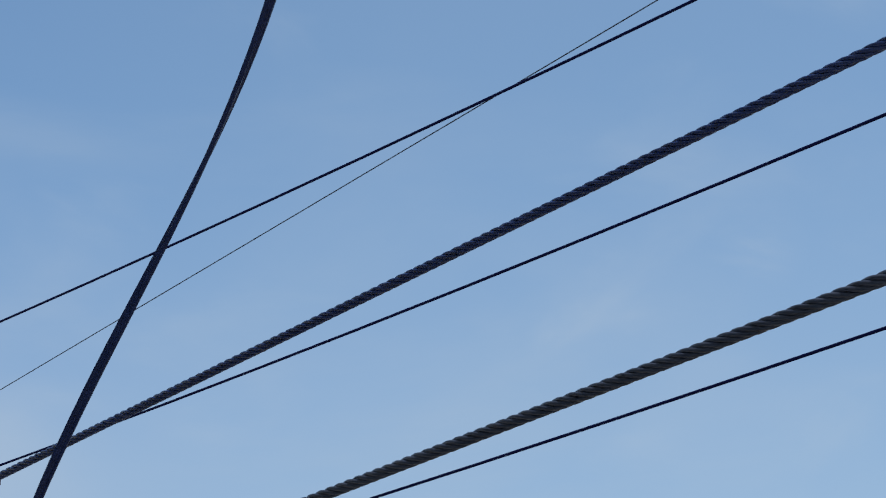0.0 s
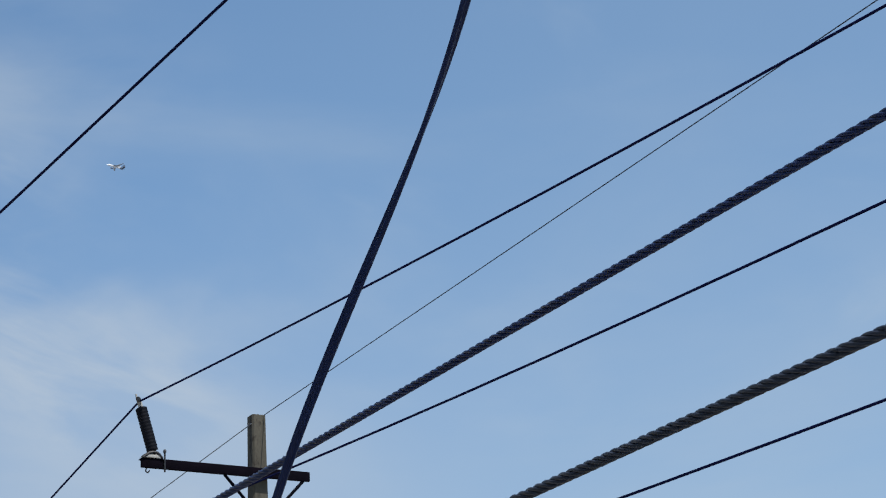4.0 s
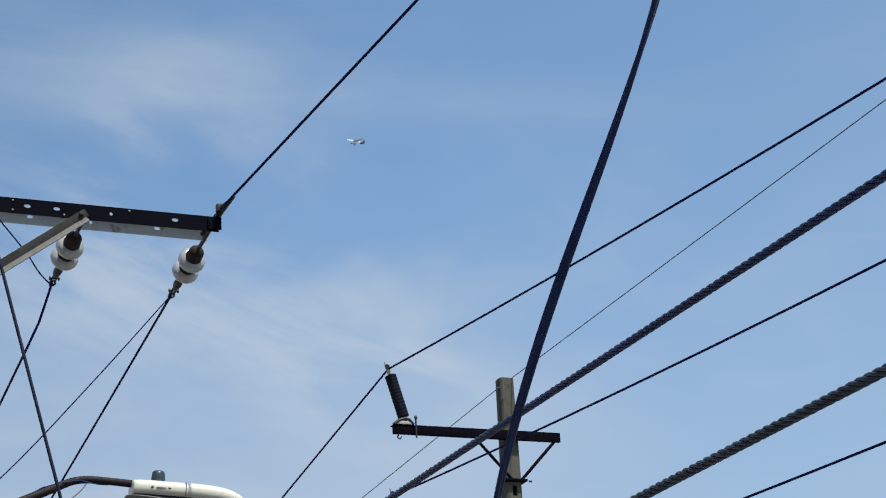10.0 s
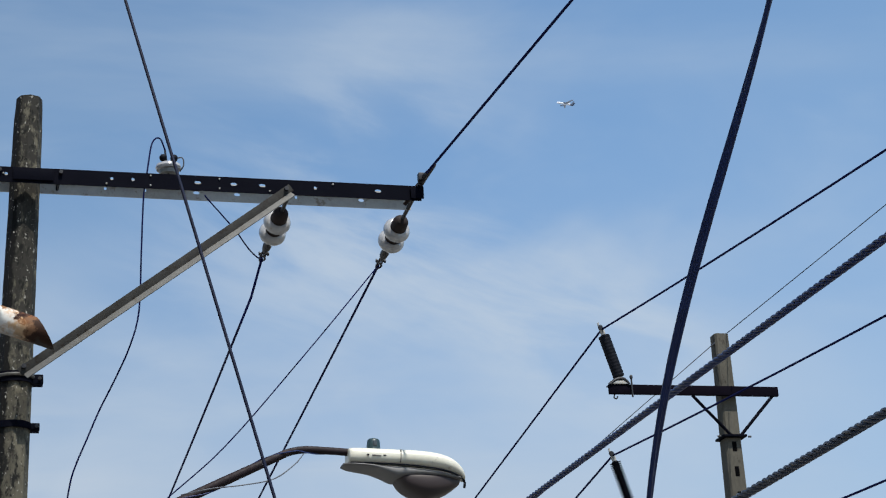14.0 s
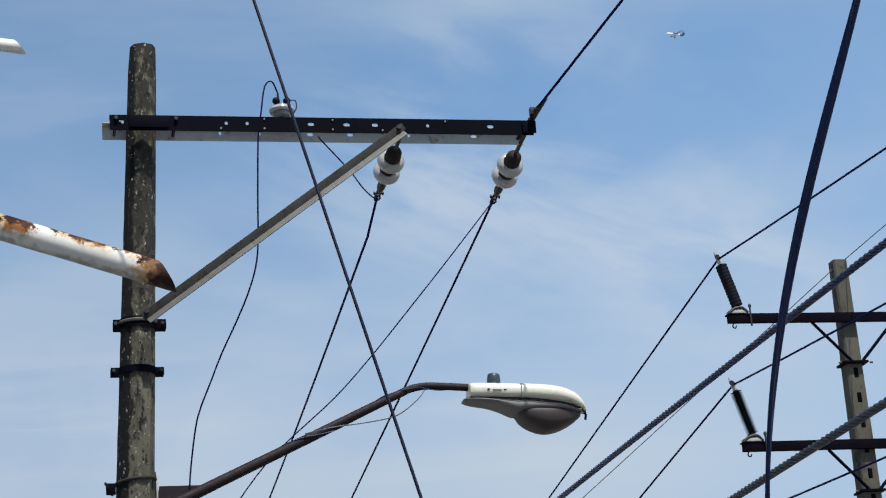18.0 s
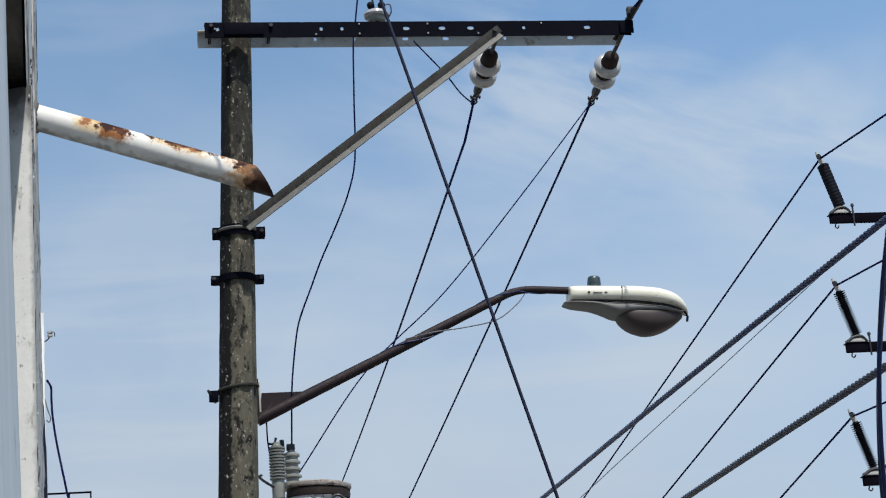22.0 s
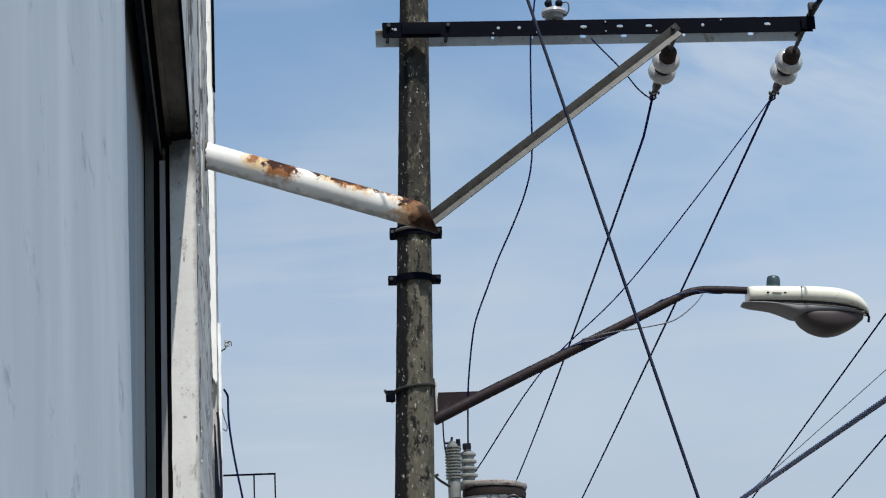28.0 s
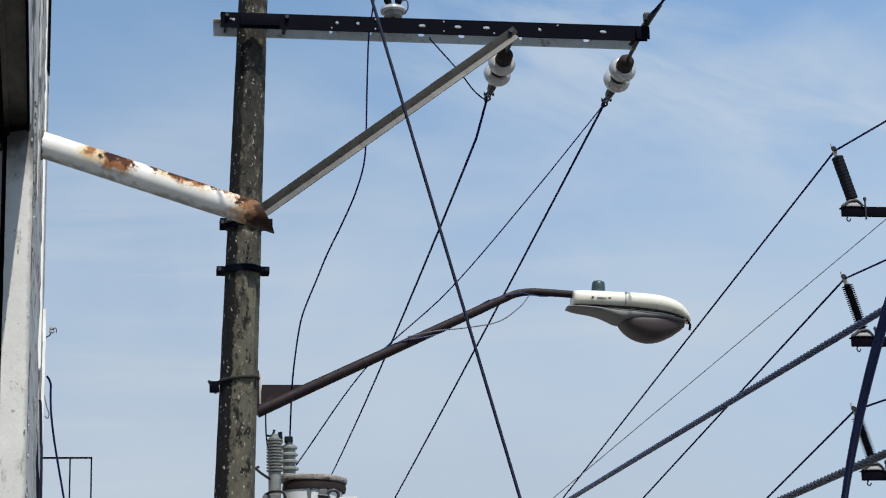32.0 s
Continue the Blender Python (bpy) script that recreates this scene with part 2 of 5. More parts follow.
# Grime over the upper pole.
add_ragged_dark(M_OLD_CONCRETE, (0.026, 0.025, 0.022), "Z", 6.95, 7.8, 1.5, 14.0, 0.92)
add_flecks(M_OLD_CONCRETE, (0.125, 0.115, 0.085), 15.0, 0.53, 0.62, (1, 1, 0.45))
add_flecks(M_OLD_CONCRETE, (0.012, 0.012, 0.011), 22.0, 0.55, 0.61, (1, 1, 0.45))
# Left flank near black: growth and the unlit side's shade, both in colour.
add_ragged_dark(M_OLD_CONCRETE, (0.006, 0.006, 0.006), "X", -0.034, -0.044, 0.06, 22.0, 1.0, -0.0385)
add_flecks(M_OLD_CONCRETE, (0.40, 0.385, 0.34), 46.0, 0.615, 0.66, (1.1, 1.1, 0.7))
M_POLE_GREY = material("pole_concrete", (0.050, 0.047, 0.037), (0.125, 0.116, 0.095), 0.9, spec=0.2, grain=36, blotch=2.5, bump=0.5,
                       stain=(0.035, 0.03, 0.025), stain_amount=0.45, stretch=(1, 1, 0.5))
M_DARK_STEEL = material("dark_painted_steel", (0.001, 0.0015, 0.005), (0.003, 0.0035, 0.008), 0.7, 0.0, blotch=7, bump=0.15, spec=0.04)
M_RUST_ARM = material("rusty_dark_steel", (0.002, 0.0018, 0.004), (0.006, 0.0042, 0.009), 0.8, 0.0, blotch=9, bump=0.3, spec=0.03)
M_GALV = material("galvanised_steel", (0.30, 0.30, 0.285), (0.46, 0.455, 0.43), 0.65, 0.1, blotch=9, grain=60, bump=0.1,
                  stain=(0.22, 0.19, 0.15), stain_amount=0.4)
# Brace steel in two tones: shaded leg dark, lit leg pale.
M_BRACE_SHADED = material("weathered_brace_steel_shaded", (0.013, 0.013, 0.0125), (0.042, 0.041, 0.038), 0.75, 0.0, blotch=8, grain=50, bump=0.2,
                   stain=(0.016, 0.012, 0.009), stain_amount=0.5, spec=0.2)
M_BRACE_LIT = material("brace_steel_lit", (0.055, 0.055, 0.051), (0.130, 0.128, 0.118), 0.65, 0.0, blotch=8, grain=50, bump=0.2,
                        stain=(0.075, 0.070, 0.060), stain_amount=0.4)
M_LAMP_ARM = material("brown_lamp_arm_paint", (0.007, 0.0038, 0.0055), (0.017, 0.0090, 0.012), 0.65, 0.0, spec=0.25, blotch=8, bump=0.25,
                      stain=(0.032, 0.018, 0.020), stain_amount=0.3)
M_PORCELAIN = material("white_porcelain", (0.29, 0.295, 0.305), (0.45, 0.455, 0.465), 0.14, blotch=12, bump=0.02, coat=0.5,
                       stain=(0.35, 0.33, 0.29), stain_amount=0.3)
M_CAP_IRON = material("rusty_cap_iron", (0.006, 0.004, 0.004), (0.026, 0.012, 0.010), 0.8, 0.2, blotch=20, bump=0.3)
M_HARDWARE = material("dark_line_hardware", (0.010, 0.011, 0.014), (0.04, 0.04, 0.045), 0.5, 0.3, blotch=20, bump=0.2)
M_POLYMER = material("black_polymer", (0.003, 0.004, 0.007), (0.008, 0.009, 0.014), 0.6, spec=0.1, blotch=14, bump=0.05)
M_CABLE = material("black_cable_sheath", (0.004, 0.006, 0.020), (0.008, 0.011, 0.036), 0.45, spec=0.3, blotch=14, grain=40, bump=0.05, bump_scale=120)
M_CABLE_WORN = material("weathered_cable_sheath", (0.006, 0.014, 0.068), (0.018, 0.036, 0.130), 0.34, spec=0.5, blotch=7, grain=40, bump=0.06, bump_scale=120)
M_CABLE_GREY = material("weathered_grey_sheath", (0.016, 0.021, 0.038), (0.042, 0.050, 0.078), 0.36, spec=0.5, blotch=7, grain=40, bump=0.06, bump_scale=120)
M_DROP = material("dark_blue_cable_sheath", (0.009, 0.017, 0.062), (0.017, 0.029, 0.098), 0.45, spec=0.2, blotch=14, grain=40, bump=0.05, bump_scale=120)
M_WIRE = material("oxidised_wire", (0.003, 0.005, 0.036), (0.007, 0.010, 0.066), 0.7, 0.0, blotch=14, bump=0.05, spec=0.05)
M_GUARD = material("dull_guard_wire", (0.025, 0.034, 0.055), (0.055, 0.066, 0.095), 0.6, 0.0, blotch=14, bump=0.05, spec=0.1)
M_LIGHT_WIRE = material("pale_thin_wire", (0.10, 0.11, 0.13), (0.20, 0.21, 0.23), 0.5, 0.5, blotch=14, bump=0.05)
M_LAMP_SHELL = material("cream_lamp_enamel", (0.62, 0.60, 0.50), (0.73, 0.71, 0.60), 0.38, blotch=5, grain=50, bump=0.03, coat=0.2,
                        stain=(0.42, 0.39, 0.30), stain_amount=0.15)
M_LAMP_UNDER = material("dusty_lamp_body", (0.105, 0.104, 0.103), (0.165, 0.163, 0.162), 0.65, blotch=8, bump=0.05)
M_PHOTOCELL = material("blue_grey_plastic", (0.015, 0.035, 0.040), (0.035, 0.062, 0.068), 0.35, blotch=20, bump=0.03)
M_TANK = material("light_grey_tank_paint", (0.40, 0.415, 0.42), (0.54, 0.55, 0.555), 0.45, blotch=4, bump=0.05,
                  stain=(0.40, 0.38, 0.34), stain_amount=0.3)
M_LID_RUST = material("rusty_lid_rim", (0.16, 0.14, 0.13), (0.36, 0.335, 0.315), 0.75, blotch=16, grain=60, bump=0.3,
                      stain=(0.12, 0.065, 0.035), stain_amount=0.6)
M_BUSHING = material("grey_bushing_glaze", (0.15, 0.16, 0.152), (0.25, 0.262, 0.25), 0.4, blotch=20, bump=0.02)
M_GREY_BOX = material("grey_fuse_box", (0.06, 0.066, 0.072), (0.11, 0.118, 0.125), 0.5, blotch=16, bump=0.05)
M_WALL_GREY = material("pale_blue_wall_paint", (0.51, 0.545, 0.565), (0.71, 0.74, 0.76), 0.75, grain=9, blotch=2.6, bump=0.03, bump_scale=40,
                       spec=0.15, stretch=(1, 0.7, 0.22), spread=0.16, detail=2.5)
add_flecks(M_WALL_GREY, (0.30, 0.33, 0.345), 26.0, 0.60, 0.74, (1, 0.22, 0.6))
M_WALL_ROUGH = material("rough_white_plaster", (0.46, 0.44, 0.41), (0.86, 0.85, 0.82), 0.9, grain=60, blotch=30, bump=0.1, bump_scale=120,
                        spec=0.1, stretch=(1, 1, 0.8), spread=0.14, detail=0.5)
add_flecks(M_WALL_ROUGH, (0.22, 0.20, 0.175), 40.0, 0.57, 0.76, (1, 1, 0.6))
M_WALL_WHITE = material("peeling_white_paint", (0.74, 0.735, 0.70), (0.88, 0.875, 0.85), 0.85, grain=26, blotch=5, bump=0.25, bump_scale=60,
                        spec=0.1, stretch=(1, 1, 0.9))
add_flecks(M_WALL_WHITE, (0.42, 0.405, 0.37), 20.0, 0.60, 0.70, (1, 1, 0.5))
add_flecks(M_WALL_WHITE, (0.24, 0.23, 0.21), 48.0, 0.62, 0.68, (1, 1, 0.6))
add_ragged_dark(M_WALL_WHITE, (0.36, 0.35, 0.335), "X", -0.916, -0.908, 0.026, 34.0, 0.6)
# Near black towards the top of the window side, ragged edge.
add_ragged_dark(M_WALL_WHITE, (0.030, 0.029, 0.030), "Z", 5.95, 6.06, 0.10, 26.0, 0.85)
M_WALL_WORN = material("worn_grey_plaster", (0.36, 0.345, 0.325), (0.66, 0.64, 0.61), 0.9, grain=34, blotch=12, bump=0.5, bump_scale=60,
                       spec=0.1, stain=(0.10, 0.095, 0.09), stain_amount=0.6, stretch=(1, 0.2, 0.5))
add_flecks(M_WALL_WORN, (0.74, 0.73, 0.69), 30.0, 0.60, 0.66, (1, 0.18, 0.7))
M_WALL_PEELING = material("pale_peeling_plaster", (0.42, 0.415, 0.40), (0.70, 0.69, 0.66), 0.9, grain=20, blotch=6, bump=0.4, bump_scale=60,
                          spec=0.1, stain=(0.12, 0.115, 0.11), stain_amount=0.8, stretch=(1, 0.4, 0.25))
M_TRIM_WHITE = material("bright_white_wall_paint", (0.76, 0.76, 0.74), (0.88, 0.88, 0.86), 0.8, spec=0.1, grain=20, blotch=5, bump=0.15, bump_scale=60,
                        stain=(0.55, 0.54, 0.51), stain_amount=0.2, stretch=(1, 0.15, 0.5))
M_FRAME_BLACK = material("black_window_frame", (0.002, 0.002, 0.003), (0.006, 0.006, 0.006), 0.7, spec=0.0, blotch=8, bump=0.1)
M_FRAME_NAVY = material("blue_black_frame", (0.005, 0.007, 0.011), (0.016, 0.020, 0.027), 0.8, spec=0.0, blotch=7, bump=0.1, stretch=(1, 0.3, 0.3))
M_FRAME_ALU = material("dull_aluminium_frame", (0.24, 0.235, 0.245), (0.33, 0.325, 0.335), 0.6, 0.0, spec=0.1, blotch=6, bump=0.1, stretch=(1, 1, 0.1))
M_SHUTTER = material("dark_brown_panel", (0.060, 0.055, 0.049), (0.160, 0.148, 0.132), 0.85, spec=0.0, blotch=7, grain=30, bump=0.3, stretch=(1, 0.25, 0.4))
# Near black towards the window's far end.
add_ragged_dark(M_SHUTTER, (0.004, 0.004, 0.004), "Y", -0.34, -0.06, 0.25, 12.0, 0.95)
M_MORTAR = material("crumbling_mortar", (0.045, 0.043, 0.04), (0.20, 0.19, 0.175), 0.95, spec=0.1, blotch=22, grain=70, bump=0.8)
M_FRAME_GREEN = material("dark_grey_green_frame", (0.075, 0.086, 0.084), (0.14, 0.155, 0.15), 0.7, spec=0.0, blotch=6, bump=0.1, stretch=(1, 1, 0.1))
M_REVEAL = material("beige_reveal_plaster", (0.62, 0.62, 0.61), (0.78, 0.775, 0.75), 0.9, spec=0.1, blotch=5, grain=20, bump=0.3, stretch=(1, 1, 0.2))
M_LEAF = material("blue_grey_leaf_paint", (0.21, 0.235, 0.26), (0.32, 0.34, 0.355), 0.7, spec=0.2, blotch=5, grain=20, bump=0.1, stretch=(1, 3.0, 0.2))
M_ASPHALT = material("asphalt", (0.035, 0.035, 0.036), (0.065, 0.064, 0.062), 0.92, grain=60, blotch=0.8, bump=0.6, bump_scale=120)
M_PAVING = material("pavement_concrete", (0.15, 0.145, 0.135), (0.24, 0.23, 0.215), 0.9, grain=20, blotch=1.2, bump=0.4)
M_GROUND = material("dry_ground", (0.12, 0.105, 0.08), (0.22, 0.20, 0.16), 0.95, grain=3, blotch=0.05, bump=0.3)
M_RENDER = material("plain_render", (0.40, 0.39, 0.36), (0.52, 0.50, 0.47), 0.85, grain=12, blotch=0.8, bump=0.2)
M_JET_WHITE = material("aircraft_white_paint", (0.72, 0.74, 0.77), (0.82, 0.83, 0.85), 0.35, blotch=0.2, grain=1.0, bump=0.0)
M_JET_BLUE = material("aircraft_dark_blue_paint", (0.05, 0.08, 0.13), (0.09, 0.12, 0.18), 0.4, blotch=0.2, grain=1.0, bump=0.0)
M_JET_GREY = material("aircraft_grey_metal", (0.25, 0.28, 0.32), (0.36, 0.38, 0.42), 0.4, 0.3, blotch=0.2, grain=1.0, bump=0.0)
M_LENS = bpy.data.materials.new("smoked_lamp_lens")
M_LENS.use_nodes = True
lens = M_LENS.node_tree.nodes["Principled BSDF"]
lens.inputs["Base Color"].default_value = (0.040, 0.031, 0.031, 1)
lens.inputs["Roughness"].default_value, lens.inputs["Specular IOR Level"].default_value = 0.45, 0.25
M_GLASS = bpy.data.materials.new("window_glass")
M_GLASS.use_nodes = True
pane_shader = M_GLASS.node_tree.nodes["Principled BSDF"]
pane_shader.inputs["Base Color"].default_value = (0.05, 0.06, 0.065, 1)
pane_shader.inputs["Roughness"].default_value, pane_shader.inputs["IOR"].default_value = 0.06, 1.5

# pipe: white paint with rust patches of their own shape along the upper side
M_PIPE = material("white_pipe_paint", (0.57, 0.565, 0.54), (0.71, 0.705, 0.68), 0.65, spec=0.12, grain=30, blotch=5, bump=0.15)
M_PIPE_PLAIN = material("plain_white_pipe_paint", (0.60, 0.60, 0.58), (0.80, 0.80, 0.78), 0.5, grain=30, blotch=5, bump=0.1)
pn, pl = M_PIPE.node_tree.nodes, M_PIPE.node_tree.links
pipe_shader = pn["Principled BSDF"]
old = pipe_shader.inputs["Base Color"].links[0].from_socket


def pipe_patch(x0, x1, top, soft, colour, source, seed, rough=0.13):
    """Rust between two places along the pipe, above a height on its side, with a ragged edge."""
    tc, sep = pn.new("ShaderNodeTexCoord"), pn.new("ShaderNodeSeparateXYZ")
    wob = pn.new("ShaderNodeTexNoise")
    wob.inputs["Scale"].default_value, wob.inputs["Detail"].default_value = 42.0, 12.0
    wob.inputs["Roughness"].default_value = 0.68
    mp = pn.new("ShaderNodeMapping")
    mp.inputs["Location"].default_value = (seed, seed * 2, 0)
    pl.new(tc.outputs["Object"], mp.inputs["Vector"])
    pl.new(mp.outputs["Vector"], wob.inputs["Vector"])
    pl.new(tc.outputs["Object"], sep.inputs["Vector"])

    def math_node(op, a, b):
        q = pn.new("ShaderNodeMath")
        q.operation = op
        for k, v in enumerate((a, b)):
            if isinstance(v, (int, float)):
                q.inputs[k].default_value = v
            else:
                pl.new(v, q.inputs[k])
        return q.outputs["Value"]

    shift = math_node("MULTIPLY", math_node("SUBTRACT", wob.outputs["Fac"], 0.5), rough)
    x = math_node("ADD", sep.outputs["X"], shift)
    z = math_node("ADD", sep.outputs["Z"], math_node("MULTIPLY", shift, 0.5))

    def edge(value, at):
        q = pn.new("ShaderNodeMapRange")
        q.interpolation_type = "SMOOTHSTEP"
        q.inputs["From Min"].default_value, q.inputs["From Max"].default_value = at - soft, at + soft
        pl.new(value, q.inputs["Value"])
        return q.outputs["Result"]

    inside = math_node("MULTIPLY", math_node("SUBTRACT", edge(x, x0), edge(x, x1)), edge(z, top))
    mx = pn.new("ShaderNodeMix")
    mx.data_type = "RGBA"
    pl.new(inside, mx.inputs["Factor"])
    pl.new(source, mx.inputs["A"])
    mx.inputs["B"].default_value = (*colour, 1)
    return mx.outputs["Result"]


RUST_DARK, RUST_ORANGE, RUST_YELLOW = (0.026, 0.008, 0.005), (0.235, 0.095, 0.034), (0.56, 0.42, 0.25)
# first patch: yellow fringe, orange run-off, dark flaking core
old = pipe_patch(0.130, 0.285, -0.012, 0.014, RUST_YELLOW, old, 1.3, 0.10)
old = pipe_patch(0.150, 0.172, 0.006, 0.008, RUST_ORANGE, old, 8.2, 0.08)
old = pipe_patch(0.205, 0.290, -0.016, 0.014, RUST_ORANGE, old, 5.6, 0.13)
old = pipe_patch(0.195, 0.280, 0.014, 0.005, RUST_DARK, old, 4.1, 0.20)
old = pipe_patch(0.255, 0.284, -0.002, 0.005, (0.060, 0.018, 0.008), old, 6.3, 0.16)
# second patch: ragged dark line along the top with a pale stain below
old = pipe_patch(0.350, 0.530, 0.008, 0.010, (0.56, 0.44, 0.29), old, 7.7, 0.16)
old = pipe_patch(0.395, 0.500, 0.016, 0.006, RUST_ORANGE, old, 2.9, 0.16)
old = pipe_patch(0.345, 0.560, 0.026, 0.003, (0.045, 0.020, 0.013), old, 2.2, 0.26)
old = pipe_patch(0.540, 0.600, 0.028, 0.004, (0.22, 0.11, 0.05), old, 9.4, 0.20)
# slanted end: rusty lip and brown stain
old = pipe_patch(0.595, 0.80, -0.06, 0.030, (0.50, 0.33, 0.19), old, 3.3, 0.22)
old = pipe_patch(0.610, 0.80, 0.006, 0.008, RUST_ORANGE, old, 5.1, 0.24)
old = pipe_patch(0.615, 0.650, 0.010, 0.004, RUST_DARK, old, 6.8, 0.20)
old = pipe_patch(0.645, 0.80, -0.06, 0.020, (0.17, 0.090, 0.050), old, 3.9, 0.20)
old = pipe_patch(0.668, 0.80, -0.06, 0.010, (0.035, 0.017, 0.011), old, 4.4, 0.12)
# grey mildew and the underside's shade, both put into the colour
under = pn.new("ShaderNodeTexCoord")
under_sep, under_noise = pn.new("ShaderNodeSeparateXYZ"), pn.new("ShaderNodeTexNoise")
pl.new(under.outputs["Object"], under_sep.inputs["Vector"])
pl.new(under.outputs["Object"], under_noise.inputs["Vector"])
under_noise.inputs["Scale"].default_value, under_noise.inputs["Detail"].default_value = 34.0, 9.0
under_edge = pn.new("ShaderNodeMath")
under_edge.operation = "MULTIPLY_ADD"
pl.new(under_noise.outputs["Fac"], under_edge.inputs[0])
under_edge.inputs[1].default_value = 0.045
pl.new(under_sep.outputs["Z"], under_edge.inputs[2])
mildew_shade = pn.new("ShaderNodeMapRange")
for key, value in (("From Min", -0.007), ("From Max", -0.018), ("To Min", 0.0), ("To Max", 0.5)):
    mildew_shade.inputs[key].default_value = value
pl.new(under_edge.outputs["Value"], mildew_shade.inputs["Value"])
under_mix = pn.new("ShaderNodeMix")
under_mix.data_type = "RGBA"
pl.new(mildew_shade.outputs["Result"], under_mix.inputs["Factor"])
pl.new(old, under_mix.inputs["A"])
under_mix.inputs["B"].default_value = (0.07, 0.066, 0.058, 1)
pl.new(under_mix.outputs["Result"], pipe_shader.inputs["Base Color"])


# ---- mesh helpers ----
def mesh_object(name, bm, mat, smooth=True, angle=40):
    bmesh.ops.recalc_face_normals(bm, faces=bm.faces)
    me = bpy.data.meshes.new(name)
    for fc in bm.faces:
        fc.smooth = smooth
    if smooth:
        for e in bm.edges:
            if len(e.link_faces) == 2 and e.calc_face_angle(0.0) > radians(angle):
                e.smooth = False
    bm.to_mesh(me)
    bm.free()
    me.materials.append(mat)
    return new(name, me)


def part(name, bm, mat, parent=None, label="", smooth=True, angle=40):
    ob = mesh_object(name, bm, mat, smooth, angle)
    if parent is not None:
        ob.parent = parent
    if label:
        tagged(ob, label)
    return ob


def thing(name, x=0.0, y=0.0, z=0.0, label="", category="", group="", kind=""):
    ob = new(name)
    ob.empty_display_size = 0.1
    ob.location = (x, y, z)
    return tagged(ob, label, category, group, kind)


def shift(bm, v):
    bmesh.ops.translate(bm, vec=Vector(v), verts=bm.verts)
    return bm


def turned(bm, m):
    bmesh.ops.transform(bm, matrix=m, verts=bm.verts)
    return bm


def box(x0, x1, y0, y1, z0, z1, bevel=0.0, bm=None):
    own = bmesh.new()
    bmesh.ops.create_cube(own, size=1.0)
    for v in own.verts:
        v.co = ((x0 + x1) / 2 + v.co.x * (x1 - x0), (y0 + y1) / 2 + v.co.y * (y1 - y0), (z0 + z1) / 2 + v.co.z * (z1 - z0))
    if bevel:
        bmesh.ops.bevel(own, geom=own.edges[:], offset=bevel, segments=2, profile=0.6, affect="EDGES")
    if bm is None:
        return own
    me = bpy.data.meshes.new("tmp")
    own.to_mesh(me)
    own.free()
    bm.from_mesh(me)
    bpy.data.meshes.remove(me)
    return bm


def lathe(profile, seg=20, axis=None, at=(0, 0, 0)):
    """Turns (radius, height) pairs round the z axis, or round the given axis through a place."""
    bm = bmesh.new()
    rings = []
    for r, h in profile:
        rings.append([bm.verts.new((r * math.cos(2 * math.pi * k / seg), r * math.sin(2 * math.pi * k / seg), h)) for k in range(seg)])
    for a, b in zip(rings, rings[1:]):
        for k in range(seg):
            bm.faces.new((a[k], a[(k + 1) % seg], b[(k + 1) % seg], b[k]))
    bm.faces.new(rings[0][::-1])
    bm.faces.new(rings[-1])
    if axis is not None:
        turned(bm, Vector(axis).to_track_quat("Z", "Y").to_matrix().to_4x4())
    return shift(bm, at)


def tube(points, radius, seg=8, bm=None):
    """A round bar along points; radius: one number or one for each point."""
    bm = bm or bmesh.new()
    pts = [Vector(p) for p in points]
    radii = radius if isinstance(radius, (list, tuple)) else [radius] * len(pts)
    rings, side = [], None
    for i, p in enumerate(pts):
        d = (pts[min(i + 1, len(pts) - 1)] - pts[max(i - 1, 0)]).normalized()
        if side is None:
            side = d.orthogonal().normalized()
        side = (side - d * side.dot(d)).normalized()
        up = d.cross(side)
        rings.append([bm.verts.new(p + radii[i] * (math.cos(2 * math.pi * k / seg) * side + math.sin(2 * math.pi * k / seg) * up)) for k in range(seg)])
    for a, b in zip(rings, rings[1:]):
        for k in range(seg):
            bm.faces.new((a[k], a[(k + 1) % seg], b[(k + 1) % seg], b[k]))
    bm.faces.new(rings[0][::-1])
    bm.faces.new(rings[-1])
    return bm


def smooth_path(points, steps=8):
    """Catmull-Rom curve through points."""
    p = [Vector(q) for q in points]
    p = [2 * p[0] - p[1]] + p + [2 * p[-1] - p[-2]]
    out = []
    for i in range(1, len(p) - 2):
        a, b, c, d = p[i - 1 : i + 3]
        for k in range(steps):
            t = k / steps
            out.append(0.5 * (2 * b + (c - a) * t + (2 * a - 5 * b + 4 * c - d) * t * t + (3 * b - a - 3 * c + d) * t ** 3))
    return out + [p[-2]]


def span(a, b, sag=0.0, steps=24):
    """A hanging line from a to b."""
    a, b = Vector(a), Vector(b)
    return [a.lerp(b, k / steps) - Vector((0, 0, 4 * sag * (k / steps) * (1 - k / steps))) for k in range(steps + 1)]


def prism(outline, depth, axis="y"):
    """Extrudes an outline of (u, w) pairs: u along x (or y), w along z."""
    bm = bmesh.new()
    lo, hi = [], []
    for u, w in outline:
        lo.append(bm.verts.new((u, -depth / 2, w) if axis == "y" else (-depth / 2, u, w)))
        hi.append(bm.verts.new((u, depth / 2, w) if axis == "y" else (depth / 2, u, w)))
    n = len(outline)
    for k in range(n):
        bm.faces.new((lo[k], lo[(k + 1) % n], hi[(k + 1) % n], hi[k]))
    bm.faces.new(lo[::-1])
    bm.faces.new(hi)
    return bm


def rough_up(bm, amount, scale):
    """Uneven surface: moves the vertices along their normals."""
    bm.normal_update()
    for v in bm.verts:
        v.co += v.normal * noise.noise(v.co * scale) * amount
    return bm


